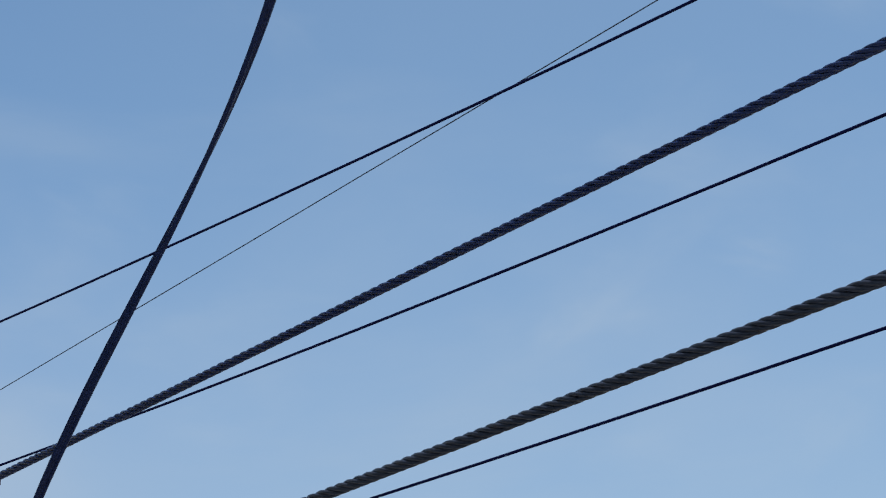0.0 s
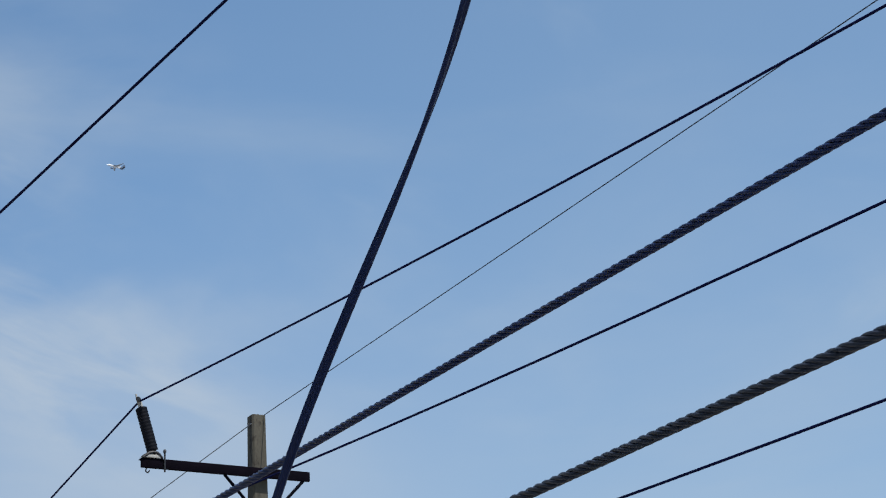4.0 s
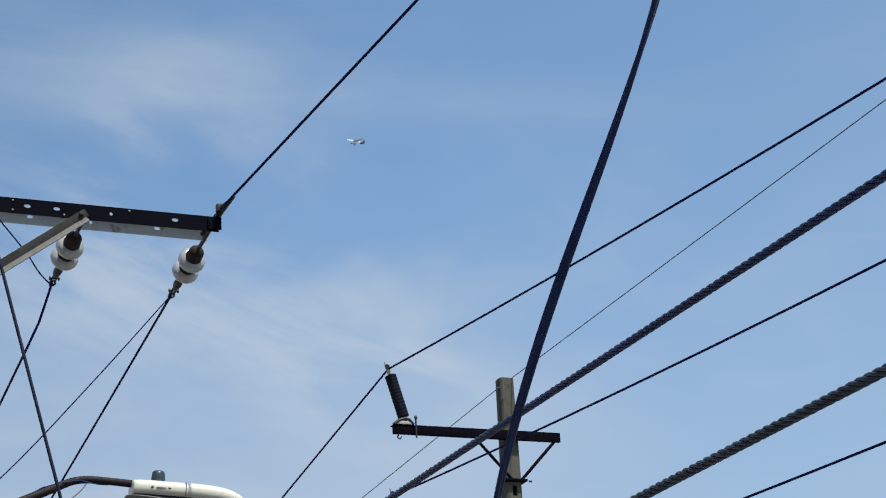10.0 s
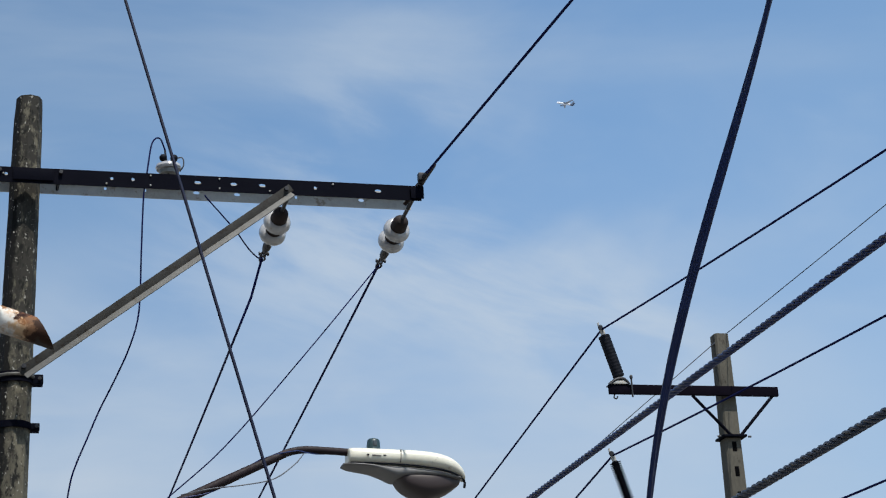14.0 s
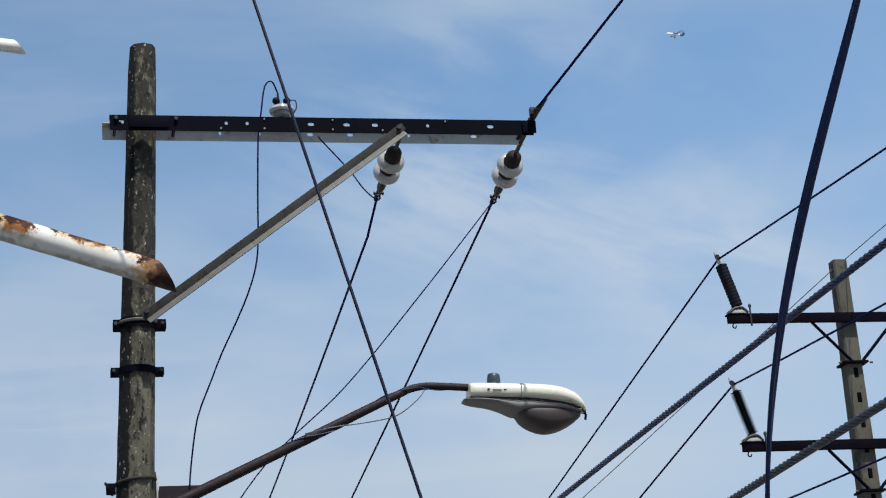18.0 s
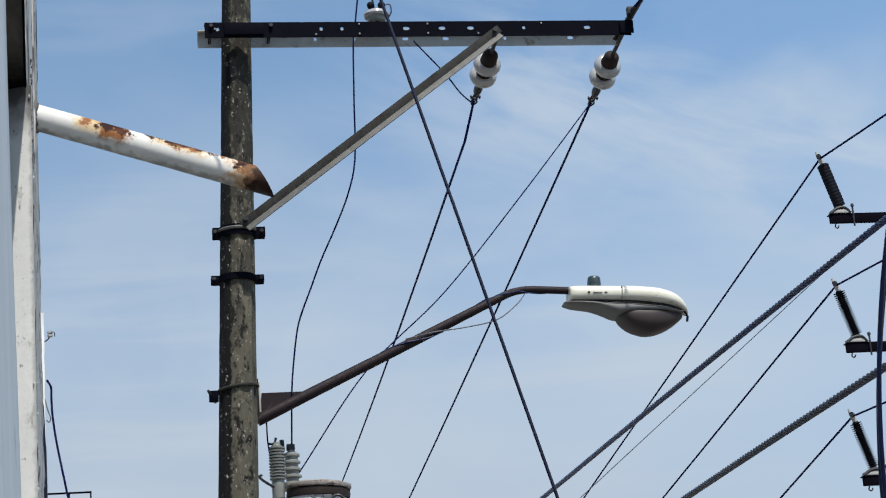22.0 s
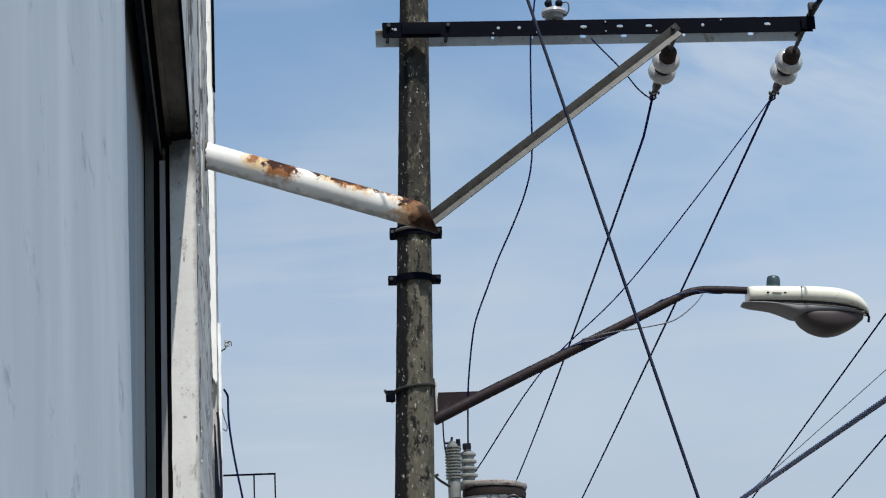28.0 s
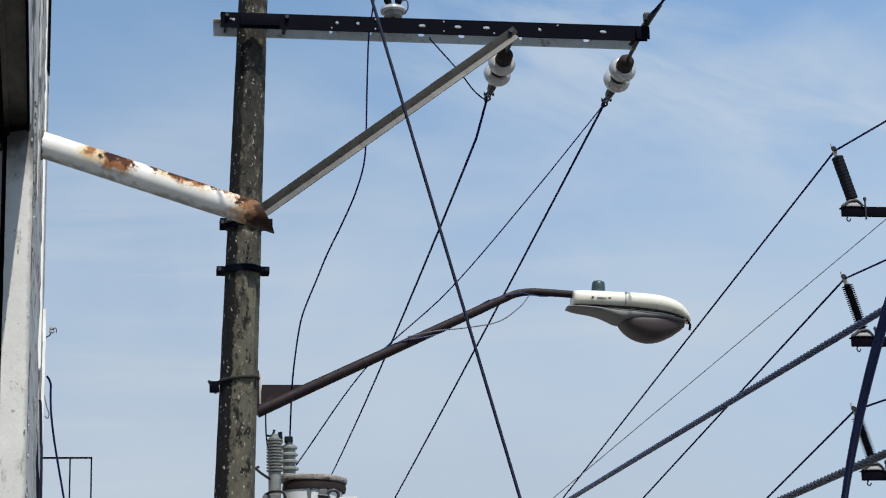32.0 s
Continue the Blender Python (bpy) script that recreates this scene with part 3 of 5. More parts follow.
def sliced(x0, x1, y0, y1, z0, z1, step, bevel=0.0):
    """A box cut into cells of about the given size, so that it can be made uneven."""
    bm = box(x0, x1, y0, y1, z0, z1, bevel)
    for lo, hi, ax in ((x0, x1, 0), (y0, y1, 1), (z0, z1, 2)):
        n = int((hi - lo) / step)
        for k in range(1, n):
            co, no = [0, 0, 0], [0, 0, 0]
            co[ax], no[ax] = lo + (hi - lo) * k / n, 1
            bmesh.ops.bisect_plane(bm, geom=bm.verts[:] + bm.edges[:] + bm.faces[:], plane_co=co, plane_no=no)
    return bm
# ---- ground and street ----
ground = tagged(part("ground", box(-900, 900, -900, 1400, -1.0, -0.02), M_GROUND, smooth=False), "dry earth ground reaching the horizon", "ground", kind="structure")
road = tagged(part("road", box(1.6, 7.0, -60, 120, -0.3, 0.0), M_ASPHALT, smooth=False), "grey asphalt street beside the poles", "road", kind="structure")
pavement_1 = tagged(part("pavement_1", box(-0.95, 1.45, -60, 120, -0.3, 0.15), M_PAVING, smooth=False), "concrete pavement below the painted facade", "pavement", kind="structure")
pavement_2 = tagged(part("pavement_2", box(7.15, 10.0, -60, 120, -0.3, 0.15), M_PAVING, smooth=False), "concrete pavement across the street", "pavement", kind="structure")
for n, (a, b) in enumerate(((1.45, 1.6), (7.0, 7.15))):
    tagged(part(f"kerb_{n + 1}", box(a, b, -60, 120, -0.3, 0.155, 0.01), M_RENDER), "worn concrete kerb along the street", "kerb", kind="structure")


# ---- facade beside the camera ----
tagged(part("wall_west", box(-1.70, -1.30, -3.05, 5.05, -0.3, 11.0), M_WALL_WORN, smooth=False),
                   "stained grey plaster facade of a street building", "wall", kind="structure")
tagged(part("wall_west_rear", box(-1.70, -1.02, -9.0, -3.9, -0.3, 11.0), M_RENDER, smooth=False),
                   "plain rendered facade behind the viewpoint", "wall", kind="structure")
tagged(part("wall_west_sill", box(-1.70, -1.02, -3.9, -3.05, -0.3, 3.3), M_RENDER, smooth=False), "plain rendered wall below an open window", "wall", kind="structure")
tagged(part("wall_west_lintel", box(-1.70, -1.02, -3.9, -3.05, 5.6, 11.0), M_RENDER, smooth=False), "plain rendered wall above an open window", "wall", kind="structure")
jamb = rough_up(sliced(-1.30, -0.7540, -3.17, -3.152, 3.2, 6.4, 0.05, 0.006), 0.001, 16)
tagged(part("pilaster_1", jamb, M_WALL_ROUGH), "rough white plaster pilaster with dirty stains", "pilaster", kind="structure")
grey = rough_up(sliced(-1.30, -0.8105, -3.15, -1.58, 2.9, 9.0, 0.16, 0.06), 0.0025, 3)
for v in grey.verts:
    if v.co.x > -1.1:
        v.co.x += (-1.58 - v.co.y) * 0.0345 - (v.co.z - 4.83) * 0.0145
tagged(part("pilaster_2", grey, M_WALL_GREY), "smooth grey-blue painted wall pier with faint stains", "pilaster", kind="structure")
# window beyond the pier: the facade's line leans a little away from the camera's axis
def on_facade(u, d):
    """u: metres along the facade from the window's far corner; d: metres out of its face."""
    return (-0.918 - 0.040 * u + d, 1.25 + u)


def plan_slab(outline, z0, z1, step=0.0, jitter=0.0, seed=0.0):
    """An upright slab with an outline of (u, d) pairs; with jitter its lower edge is broken."""
    bm = bmesh.new()
    n = len(outline)
    levels = [z0, z1] if not step else [z0 + (z1 - z0) * k / int((z1 - z0) / step) for k in range(int((z1 - z0) / step) + 1)]
    rings = []
    for z in levels:
        ring = []
        for k, (u, d) in enumerate(outline):
            w = jitter * noise.noise(Vector((seed + k * 5.3, u * 3, z * 19)))
            x, y = on_facade(u + w, d + 0.45 * jitter * noise.noise(Vector((seed + k * 3.1, u * 3, z * 27))))
            ring.append(bm.verts.new((x, y, z)))
        rings.append(ring)
    for a, b in zip(rings, rings[1:]):
        for k in range(n):
            bm.faces.new((a[k], a[(k + 1) % n], b[(k + 1) % n], b[k]))
    bm.faces.new(rings[0][::-1])
    bm.faces.new(rings[-1])
    return bm


def facade_part(name, outline, z0, z1, mat, parent, label=""):
    o = parent.location
    return part(name, shift(plan_slab(outline, z0, z1), (-o.x, -o.y, -o.z)), mat, parent, label, angle=25)


def rect(u0, u1, d0, d1):
    return [(u0, d0), (u1, d0), (u1, d1), (u0, d1)]


HEAD_Z = 6.088
window_1 = thing("window_1", -1.0, 1.3, 4.0, "deep-set window with dark frame bars in a plastered opening", "window", kind="structure")
# far upright bars of the frame
facade_part("frame_bar", rect(0.042, 0.2, -0.0642, -0.0537), 3.0, 6.086, M_FRAME_BLACK, window_1)
facade_part("frame_bar", rect(0.036, 0.2, -0.0785, -0.0644), 3.0, 6.04, M_FRAME_ALU, window_1, "dull aluminium bar")
facade_part("frame_bar", rect(0.042, 0.2, -0.0935, -0.0787), 3.0, 6.086, M_FRAME_BLACK, window_1)
facade_part("frame_bar", rect(0.038, 0.2, -0.1155, -0.0937), 3.0, 8.0, M_FRAME_GREEN, window_1, "dark grey-green bar")
facade_part("seal", rect(0.044, 0.2, -0.1175, -0.1157), 3.0, 8.0, M_FRAME_BLACK, window_1)
facade_part("side_panel", rect(0.040, 0.2, -0.36, -0.1182), 3.0, 8.0, M_REVEAL, window_1, "beige plastered inner side")
facade_part("leaf", rect(-2.80, 0.036, -0.130, -0.1178), 3.0, 6.5, M_LEAF, window_1, "blue-grey painted closed window leaf")
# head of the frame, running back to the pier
facade_part("head_bar", rect(-2.80, 0.041, -0.0600, -0.0475), 6.080, 6.5, M_SHUTTER, window_1, "dark brown head bar")
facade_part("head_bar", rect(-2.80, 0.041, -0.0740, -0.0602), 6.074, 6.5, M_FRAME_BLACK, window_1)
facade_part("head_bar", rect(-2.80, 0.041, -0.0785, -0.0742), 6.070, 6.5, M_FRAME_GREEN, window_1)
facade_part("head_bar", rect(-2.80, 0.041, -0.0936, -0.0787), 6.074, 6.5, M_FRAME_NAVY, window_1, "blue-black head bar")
facade_part("soffit", rect(-2.80, 0.034, -0.0473, -0.004), HEAD_Z, 6.11, M_SHUTTER, window_1, "dark brown soffit over the window")
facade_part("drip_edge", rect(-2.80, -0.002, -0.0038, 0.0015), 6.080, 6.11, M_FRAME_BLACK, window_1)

tagged(part("lintel_1", plan_slab(rect(-2.80, 0.0, -0.0473, 0.0), 6.111, 11.0), M_WALL_PEELING, angle=25), "pale peeling plaster over the window", "wall", kind="structure")
reveal = plan_slab([(0.0, 0.012), (0.035, -0.0535), (0.12, -0.0535), (0.045, 0.012)], 0.15, HEAD_Z, 0.04, 0.004, 1.0)
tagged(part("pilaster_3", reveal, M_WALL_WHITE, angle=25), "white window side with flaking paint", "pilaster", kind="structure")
worn = plan_slab([(0.046, 0.012), (0.5, 0.017), (0.9, 0.027), (1.335, 0.030), (1.335, -0.3), (0.21, -0.3), (0.21, -0.0)], 0.15, HEAD_Z, 0.035, 0.014, 2.0)
worn_edge = tagged(part("pilaster_4", worn, M_WALL_WORN, angle=25), "worn grey plaster edge with broken render", "pilaster", kind="structure")
peel = plan_slab([(0.001, 0.001), (0.30, 0.016), (0.62, 0.017), (0.62, -0.3), (0.21, -0.3), (0.21, -0.05), (0.001, -0.047)], 6.112, 11.0, 0.035, 0.010, 3.0)
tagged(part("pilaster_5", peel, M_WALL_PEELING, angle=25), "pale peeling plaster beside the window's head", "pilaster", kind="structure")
streak = plan_slab([(0.625, 0.021), (1.335, 0.030), (1.335, -0.3), (0.625, -0.3)], 6.09, 11.0, 0.035, 0.014, 4.0)
tagged(part("pilaster_6", streak, M_WALL_WORN, angle=25), "grey streaked plaster around the spout", "pilaster", kind="structure")


def crumbs(seed, count, low, high, size, place):
    """Loose lumps of broken render stuck to an edge."""
    rnd = random.Random(seed)
    bm = bmesh.new()
    for k in range(count):
        r = size * rnd.uniform(0.4, 1.0)
        made = bmesh.ops.create_icosphere(bm, subdivisions=1, radius=r)["verts"]
        c = Vector(place(rnd, rnd.uniform(low, high)))
        for v in made:
            v.co = Vector((v.co.x * 0.6, v.co.y * 1.3, v.co.z * rnd.uniform(0.7, 2.2))) * rnd.uniform(0.75, 1.15) + c
    return bm


def at_corner(rnd, z):
    return (*on_facade(rnd.uniform(0.0, 0.30), 0.012 + rnd.uniform(-0.006, 0.003)), z)


part("broken_render", crumbs(3, 150, 4.6, 6.10, 0.0045, at_corner), M_WALL_PEELING, worn_edge, "crumbling lumps of pale render", smooth=False)
part("broken_render", crumbs(5, 60, 5.95, 6.22, 0.0045, at_corner), M_MORTAR, worn_edge, "dark crumbling lumps of mortar", smooth=False)
# set-back wall beyond, turned towards the viewer: white paint above worn render
tagged(part("wall_worn", box(-1.50, -1.046, 5.06, 5.35, 0.15, 11.0), M_WALL_WORN, smooth=False), "worn grey plaster end of a set-back wall", "wall", kind="structure")
edge = [(-1.044, 6.235), (-1.058, 6.26), (-1.062, 6.42), (-1.068, 6.60), (-1.076, 6.78), (-1.082, 6.95)]
pts = []
for (xa, za), (xb, zb) in zip(edge, edge[1:]):
    for k in range(6):
        z = za + (zb - za) * k / 6
        pts.append((xa + (xb - xa) * k / 6 + 0.003 * noise.noise(Vector((2.0, 7.0, z * 31))), z))
pts += [(-1.30, 7.0), (-1.30, 11.0), (-1.040, 11.0), (-1.040, 6.25)]
tagged(part("wall_white", shift(prism(pts, 0.05), (0, 5.03, 0)), M_TRIM_WHITE, smooth=False), "bright white painted end of a set-back wall", "wall", kind="structure")
tagged(part("trim_2", plan_slab(rect(3.77, 3.81, 0.034, 0.046), 0.15, 6.50, 0.05, 0.008, 7.0), M_TRIM_WHITE, angle=25), "narrow white painted corner strip", "trim", kind="structure")
plate = thing("sign_bracket", -1.040, 5.04, 7.57, "black metal plate fixed at the facade's edge", "bracket")
part("plate", box(0.0, 0.008, -0.05, 0.05, 0.0, 1.6, 0.002), M_FRAME_BLACK, plate)
part("fixing", box(-0.01, 0.002, -0.03, 0.03, 0.4, 0.5), M_HARDWARE, plate)
part("fixing", box(-0.01, 0.002, -0.03, 0.03, 1.1, 1.2), M_HARDWARE, plate)
# Dark wedge with a nail, added where the facade has a shadowed gap.
flashing = thing("shadow_gap_panel", -1.036, 5.0, 5.63, "dark wedge panel for a shadowed gap at the facade's edge", "flashing")
part("sheet", shift(prism([(-0.020, 0.43), (-0.014, 0.42), (-0.004, 0.20), (0.012, 0.06), (0.024, 0.0), (0.010, 0.02), (-0.004, -0.02), (-0.020, 0.03)], 0.012), (0, 0, 0)), M_FRAME_NAVY, flashing)
part("nail", lathe([(0.006, -0.02), (0.006, -0.012), (0.003, -0.012), (0.003, 0.02)], 8, axis=(0, 1, 0), at=(-0.015, 0.0, 0.36)), M_HARDWARE, flashing)
peg = thing("wall_insulator", -1.026, 5.07, 6.385, "small white wall insulator on a wire bracket", "insulator")
part("stem", tube([(0, 0, 0), (0.02, 0, 0.012), (0.03, 0, 0.03)], 0.003, 6), M_HARDWARE, peg)
part("knob", lathe([(0.004, 0), (0.013, 0.004), (0.013, 0.012), (0.008, 0.016), (0.013, 0.02), (0.012, 0.03), (0.003, 0.034)], 12, at=(0.03, 0, 0.022)), M_PORCELAIN, peg)
part("tie", tube(smooth_path([(0.03, -0.01, 0.04), (0.048, -0.012, 0.045), (0.052, 0, 0.025)]), 0.0022, 5), M_HARDWARE, peg)
peg.scale = (0.9, 0.9, 0.9)
hook = thing("wire_hook", -1.026, 5.08, 6.04, "thin bent wire hook on the facade", "hook")
part("hook_wire", tube(smooth_path([(0, 0, 0.10), (0.012, 0, 0.05), (0.022, 0, 0.02), (0.016, 0, 0.0), (0.005, 0, 0.01)]), 0.0025, 6), M_LIGHT_WIRE, hook)
lead = thing("facade_cable", -1.0, 5.08, 3.0, "black cable hanging off the facade's edge", "cable")
part("sheath", tube(smooth_path([(-0.016, -0.01, 3.22), (0.0, 0.0, 3.19), (0.001, 0.0, 3.14), (0.005, 0.0, 3.06), (0.021, 0.0, 2.94), (0.050, 0.0, 2.78), (0.078, 0.0, 2.63), (0.14, 0.0, 2.3), (0.28, 0.0, 1.4), (0.40, 0.0, -2.85)]), 0.0046, 8), M_WIRE, lead)
# Tube added to draw a thin dark crack in the wall.
part("crack_tube", tube(smooth_path([(-0.022, -0.48, 3.03), (-0.018, -0.48, 2.99), (-0.014, -0.48, 2.867), (-0.010, -0.48, 2.68), (-0.008, -0.48, 1.5), (-0.008, -0.48, -2.85)]), 0.0055, 8), M_CABLE, lead)


# ---- spouts on the facade ----
def drain_spout(x, y, z, length, drop, radius, label, mat):
    ob = thing("drain_spout", x, y, z, label, "pipe")
    tilt = math.atan2(drop, length)
    run = math.hypot(length, drop)
    seg, n = 28, 26
    bm = bmesh.new()
    rings = []
    for i in range(n + 1):
        u = run * i / n
        ring = []
        for k in range(seg):
            a = 2 * math.pi * k / seg
            cy, cz = math.cos(a), math.sin(a)
            cut = -0.0 if i < n else radius * (-1.05 * cz + 0.35)
            wob = 1 + 0.012 * noise.noise(Vector((u * 9, cy, cz)))
            ring.append(bm.verts.new((u + (cut if i == n else 0), radius * cy * wob, radius * cz * wob)))
        rings.append(ring)
    inner = [bm.verts.new((v.co.x - 0.002, v.co.y * 0.9, v.co.z * 0.9)) for v in rings[-1]]
    deep = [bm.verts.new((run - 0.22, v.co.y, v.co.z)) for v in inner]
    rings += [inner, deep]
    for a, b in zip(rings, rings[1:]):
        for k in range(seg):
            bm.faces.new((a[k], a[(k + 1) % seg], b[(k + 1) % seg], b[k]))
    bm.faces.new(deep)
    bm.faces.new(rings[0][::-1])
    body = part("pipe", bm, mat, ob)
    body.matrix_local = pose(0, 0, 0, 0, math.degrees(tilt), 0)
    collar = rough_up(lathe([(radius * 1.0, -0.02), (radius * 1.22, -0.008), (radius * 1.17, 0.005), (radius * 1.02, 0.012)], 36, axis=(1, 0, 0)), 0.012, 55)
    part("mortar_collar", shift(collar, (0.014, 0, -0.002)), M_MORTAR, ob, "crumbling mortar round the pipe")
    return ob


drain_spout(-0.945, 2.14, 6.333, 0.655, 0.213, 0.0385, "white painted steel spout with rust patches and a slanted end", M_PIPE)
drain_spout(-0.950, 2.3, 6.948, 0.244, 0.030, 0.0208, "short white painted spout high on the facade", M_PIPE_PLAIN)

# ---- railing on the low roof behind ----
tagged(part("house_behind", box(-9.0, -0.9, 11.5, 22.0, -0.3, 6.25), M_RENDER, smooth=False), "low rendered building behind the facade", "house", kind="structure")
rail = thing("roof_railing", -1.15, 13.2, 6.25, "thin grey steel railing frame on a flat roof", "railing")
for x in (-1.4, -0.55, 0.005, 0.175):
    part("post", tube([(x, 0, 0), (x, 0, 0.905)], 0.0065, 6), M_DARK_STEEL, rail)
part("top_rail", box(-1.5, 0.182, -0.007, 0.007, 0.899, 0.913), M_DARK_STEEL, rail)


# ---- utility pole with the lamp ----
def lean_x(z):
    return -0.005 - (9.08 - z) * 0.0385


pole_a = thing("utility_pole", lean_x(0), 7.1, 0.0, "old leaning concrete utility pole, blackened and flaking", "utility pole", "utility poles")


def at_pole(v):
    return (v[0] - lean_x(0), v[1] - 7.1, v[2])


bm = bmesh.new()
rings, seg = [], 32
for i in range(140):
    z = 9.085 * i / 139
    r = 0.0735 + (9.085 - z) * 0.0088
    ring = []
    for k in range(seg):
        a = 2 * math.pi * k / seg
        oct_r = 1.045 * r * math.cos(math.pi / 8) / math.cos(a % (math.pi / 4) - math.pi / 8)
        p = Vector((math.cos(a), math.sin(a), z * 3.0))
        q = oct_r * (1 + 0.018 * noise.noise(p * 3.0) + 0.012 * noise.noise(p * 9.0))
        if i > 136:
            q *= 0.985 - 0.03 * (i - 137)
        ring.append(bm.verts.new(at_pole((lean_x(z) + q * math.cos(a), 7.1 + q * math.sin(a), z))))
    rings.append(ring)
for a, b in zip(rings, rings[1:]):
    for k in range(seg):
        bm.faces.new((a[k], a[(k + 1) % seg], b[(k + 1) % seg], b[k]))
bm.faces.new(rings[-1])
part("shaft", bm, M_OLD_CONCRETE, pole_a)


def pole_band(z, mat, lug_left, lug_right, height=0.055, lug=0.055):
    r = 0.0735 + (9.085 - z) * 0.0088 + 0.006
    bm = bmesh.new()
    lo = [[bm.verts.new(at_pole((lean_x(z) + (r + o) * math.cos(2 * math.pi * k / 28), 7.1 + (r + o) * math.sin(2 * math.pi * k / 28), z + h)))
           for k in range(28)] for o, h in ((0, -height / 2), (0.008, -height / 2), (0.008, height / 2), (0, height / 2))]
    for i in range(4):
        a, b = lo[i], lo[(i + 1) % 4]
        for k in range(28):
            bm.faces.new((a[k], a[(k + 1) % 28], b[(k + 1) % 28], b[k]))
    band = part("band", bm, mat, pole_a, "dark steel pole band")
    cx, cy = lean_x(z) - lean_x(0), 0.0
    for s, w in ((-1, lug_left), (1, lug_right)):
        if w:
            x0 = cx + s * (r + 0.002)
            x1 = cx + s * (r + w)
            part("lug", box(min(x0, x1), max(x0, x1), cy - 0.03, cy - 0.016, z - lug / 2, z + lug / 2, 0.004), mat, band)
            part("lug", box(min(x0, x1), max(x0, x1), cy + 0.016, cy + 0.03, z - lug / 2, z + lug / 2, 0.004), mat, band)
            part("bolt", lathe([(0.010, -0.055), (0.010, -0.04), (0.005, -0.04), (0.005, 0.05), (0.010, 0.05), (0.010, 0.06)], 6, axis=(0, 1, 0),
                               at=((x0 + x1) / 2 + s * 0.006, cy, z)), M_HARDWARE, band)
    return band


pole_band(7.455, M_DARK_STEEL, 0.040, 0.055)
pole_band(7.195, M_DARK_STEEL, 0.045, 0.045, 0.036, 0.042)
low_band = pole_band(5.872, M_CAP_IRON, 0.022, 0.02, 0.05)
part("tie_rod", tube([at_pole((lean_x(5.9) - 0.215, 7.0, 5.885)), at_pole((lean_x(5.9) - 0.06, 7.0, 5.89))], 0.008, 8), M_HARDWARE, low_band)
part("tie_nut", lathe([(0.014, -0.012), (0.017, -0.006), (0.017, 0.006), (0.014, 0.012)], 6, axis=(1, 0, 0), at=at_pole((lean_x(5.9) - 0.165, 7.0, 5.887))), M_HARDWARE, low_band)
pole_band(5.2, M_DARK_STEEL, 0.045, 0.045)
pole_band(3.2, M_DARK_STEEL, 0.045, 0.045)
# pale strap at the foot of the brace
r = 0.0735 + (9.085 - 7.475) * 0.0088 + 0.016
strap = [(lean_x(7.475) + r * math.cos(a), 7.1 + r * math.sin(a), 7.462) for a in [math.pi * (1.02 + 0.04 * k * 0.6) for k in range(36)]]
part("strap", tube([at_pole(p) for p in strap], 0.009, 6), M_BRACE_LIT, pole_a, "pale worn strap under the brace")

# double crossarm: dark angle in front of the pole, pale one behind it
arm_a = thing("crossarm", 0.0, 7.0, 8.55, "double steel crossarm, dark front angle and pale rear angle", "crossarm", "crossarms")
FRONT_Y = -0.075


def angle_bar(x0, x1, y, z_top, tall, deep, holes, slots, mat, name, back=True, thick=0.007):
    """An L-section bar whose upright leg has real round and long holes."""
    bm = bmesh.new()
    z0 = z_top - tall
    half = tall * 0.12
    mid_z = z0 + tall * 0.54
    openings = sorted([(h, half * 0.85) for h in holes] + [(h, half * 1.75) for h in slots])

    def plate(points):
        front, rear = ([bm.verts.new((px, py, pz)) for px, pz in points] for py in (y, y + thick))
        n = len(points)
        bm.faces.new(front)
        bm.faces.new(rear[::-1])
        for k in range(n):
            bm.faces.new((front[k], rear[k], rear[(k + 1) % n], front[(k + 1) % n]))

    cur = x0
    for at_x, w in openings:
        a, b = at_x - w, at_x + w
        plate([(cur, z0), (a, z0), (a, z_top), (cur, z_top)])
        arc = [math.pi * k / 10 for k in range(11)]
        upper = [(at_x + w * math.copysign(abs(math.cos(t)) ** 0.8, math.cos(t)), mid_z + half * math.sin(t)) for t in arc]
        lower = [(px, 2 * mid_z - pz) for px, pz in upper]
        plate([(b, z_top), (a, z_top)] + upper[::-1])
        plate([(a, z0), (b, z0)] + lower)
        cur = b
    plate([(cur, z0), (x1, z0), (x1, z_top), (cur, z_top)])
    if deep:
        s = 1 if back else -1
        ys = sorted((y + thick / 2, y + s * deep))
        box(x0, x1, ys[0], ys[1], z_top - 0.007, z_top, 0, bm)
    return part(name, bm, mat, arm_a, smooth=False)


HOLES = (0.43, 0.545, 1.56, -0.135)
SLOTS = (0.90, 1.10, 1.26, 1.92)
angle_bar(-0.205, 2.170, FRONT_Y - 0.007, 0.051, 0.088, 0.05, HOLES, SLOTS, M_DARK_STEEL, "front_angle", back=True)
angle_bar(-0.235, 2.172, 0.175, 0.092, 0.085, 0.05, (0.42, 0.64, 1.50), (0.93, 1.16, 1.88), M_GALV, "rear_angle", back=False)
for x in (-0.17, 0.155):
    part("through_bolt", lathe([(0.011, -0.10), (0.011, -0.085), (0.006, -0.085), (0.006, 0.20), (0.011, 0.20), (0.011, 0.215)], 6, axis=(0, 1, 0), at=(x, 0, 0.03)), M_HARDWARE, arm_a)
    part("spacer", box(x - 0.008, x + 0.008, -0.07, 0.172, 0.026, 0.044, 0.003), M_DARK_STEEL, arm_a)
part("washer_plate", box(-0.10, 0.115, -0.094, -0.083, -0.024, 0.046, 0.004), M_DARK_STEEL, arm_a)

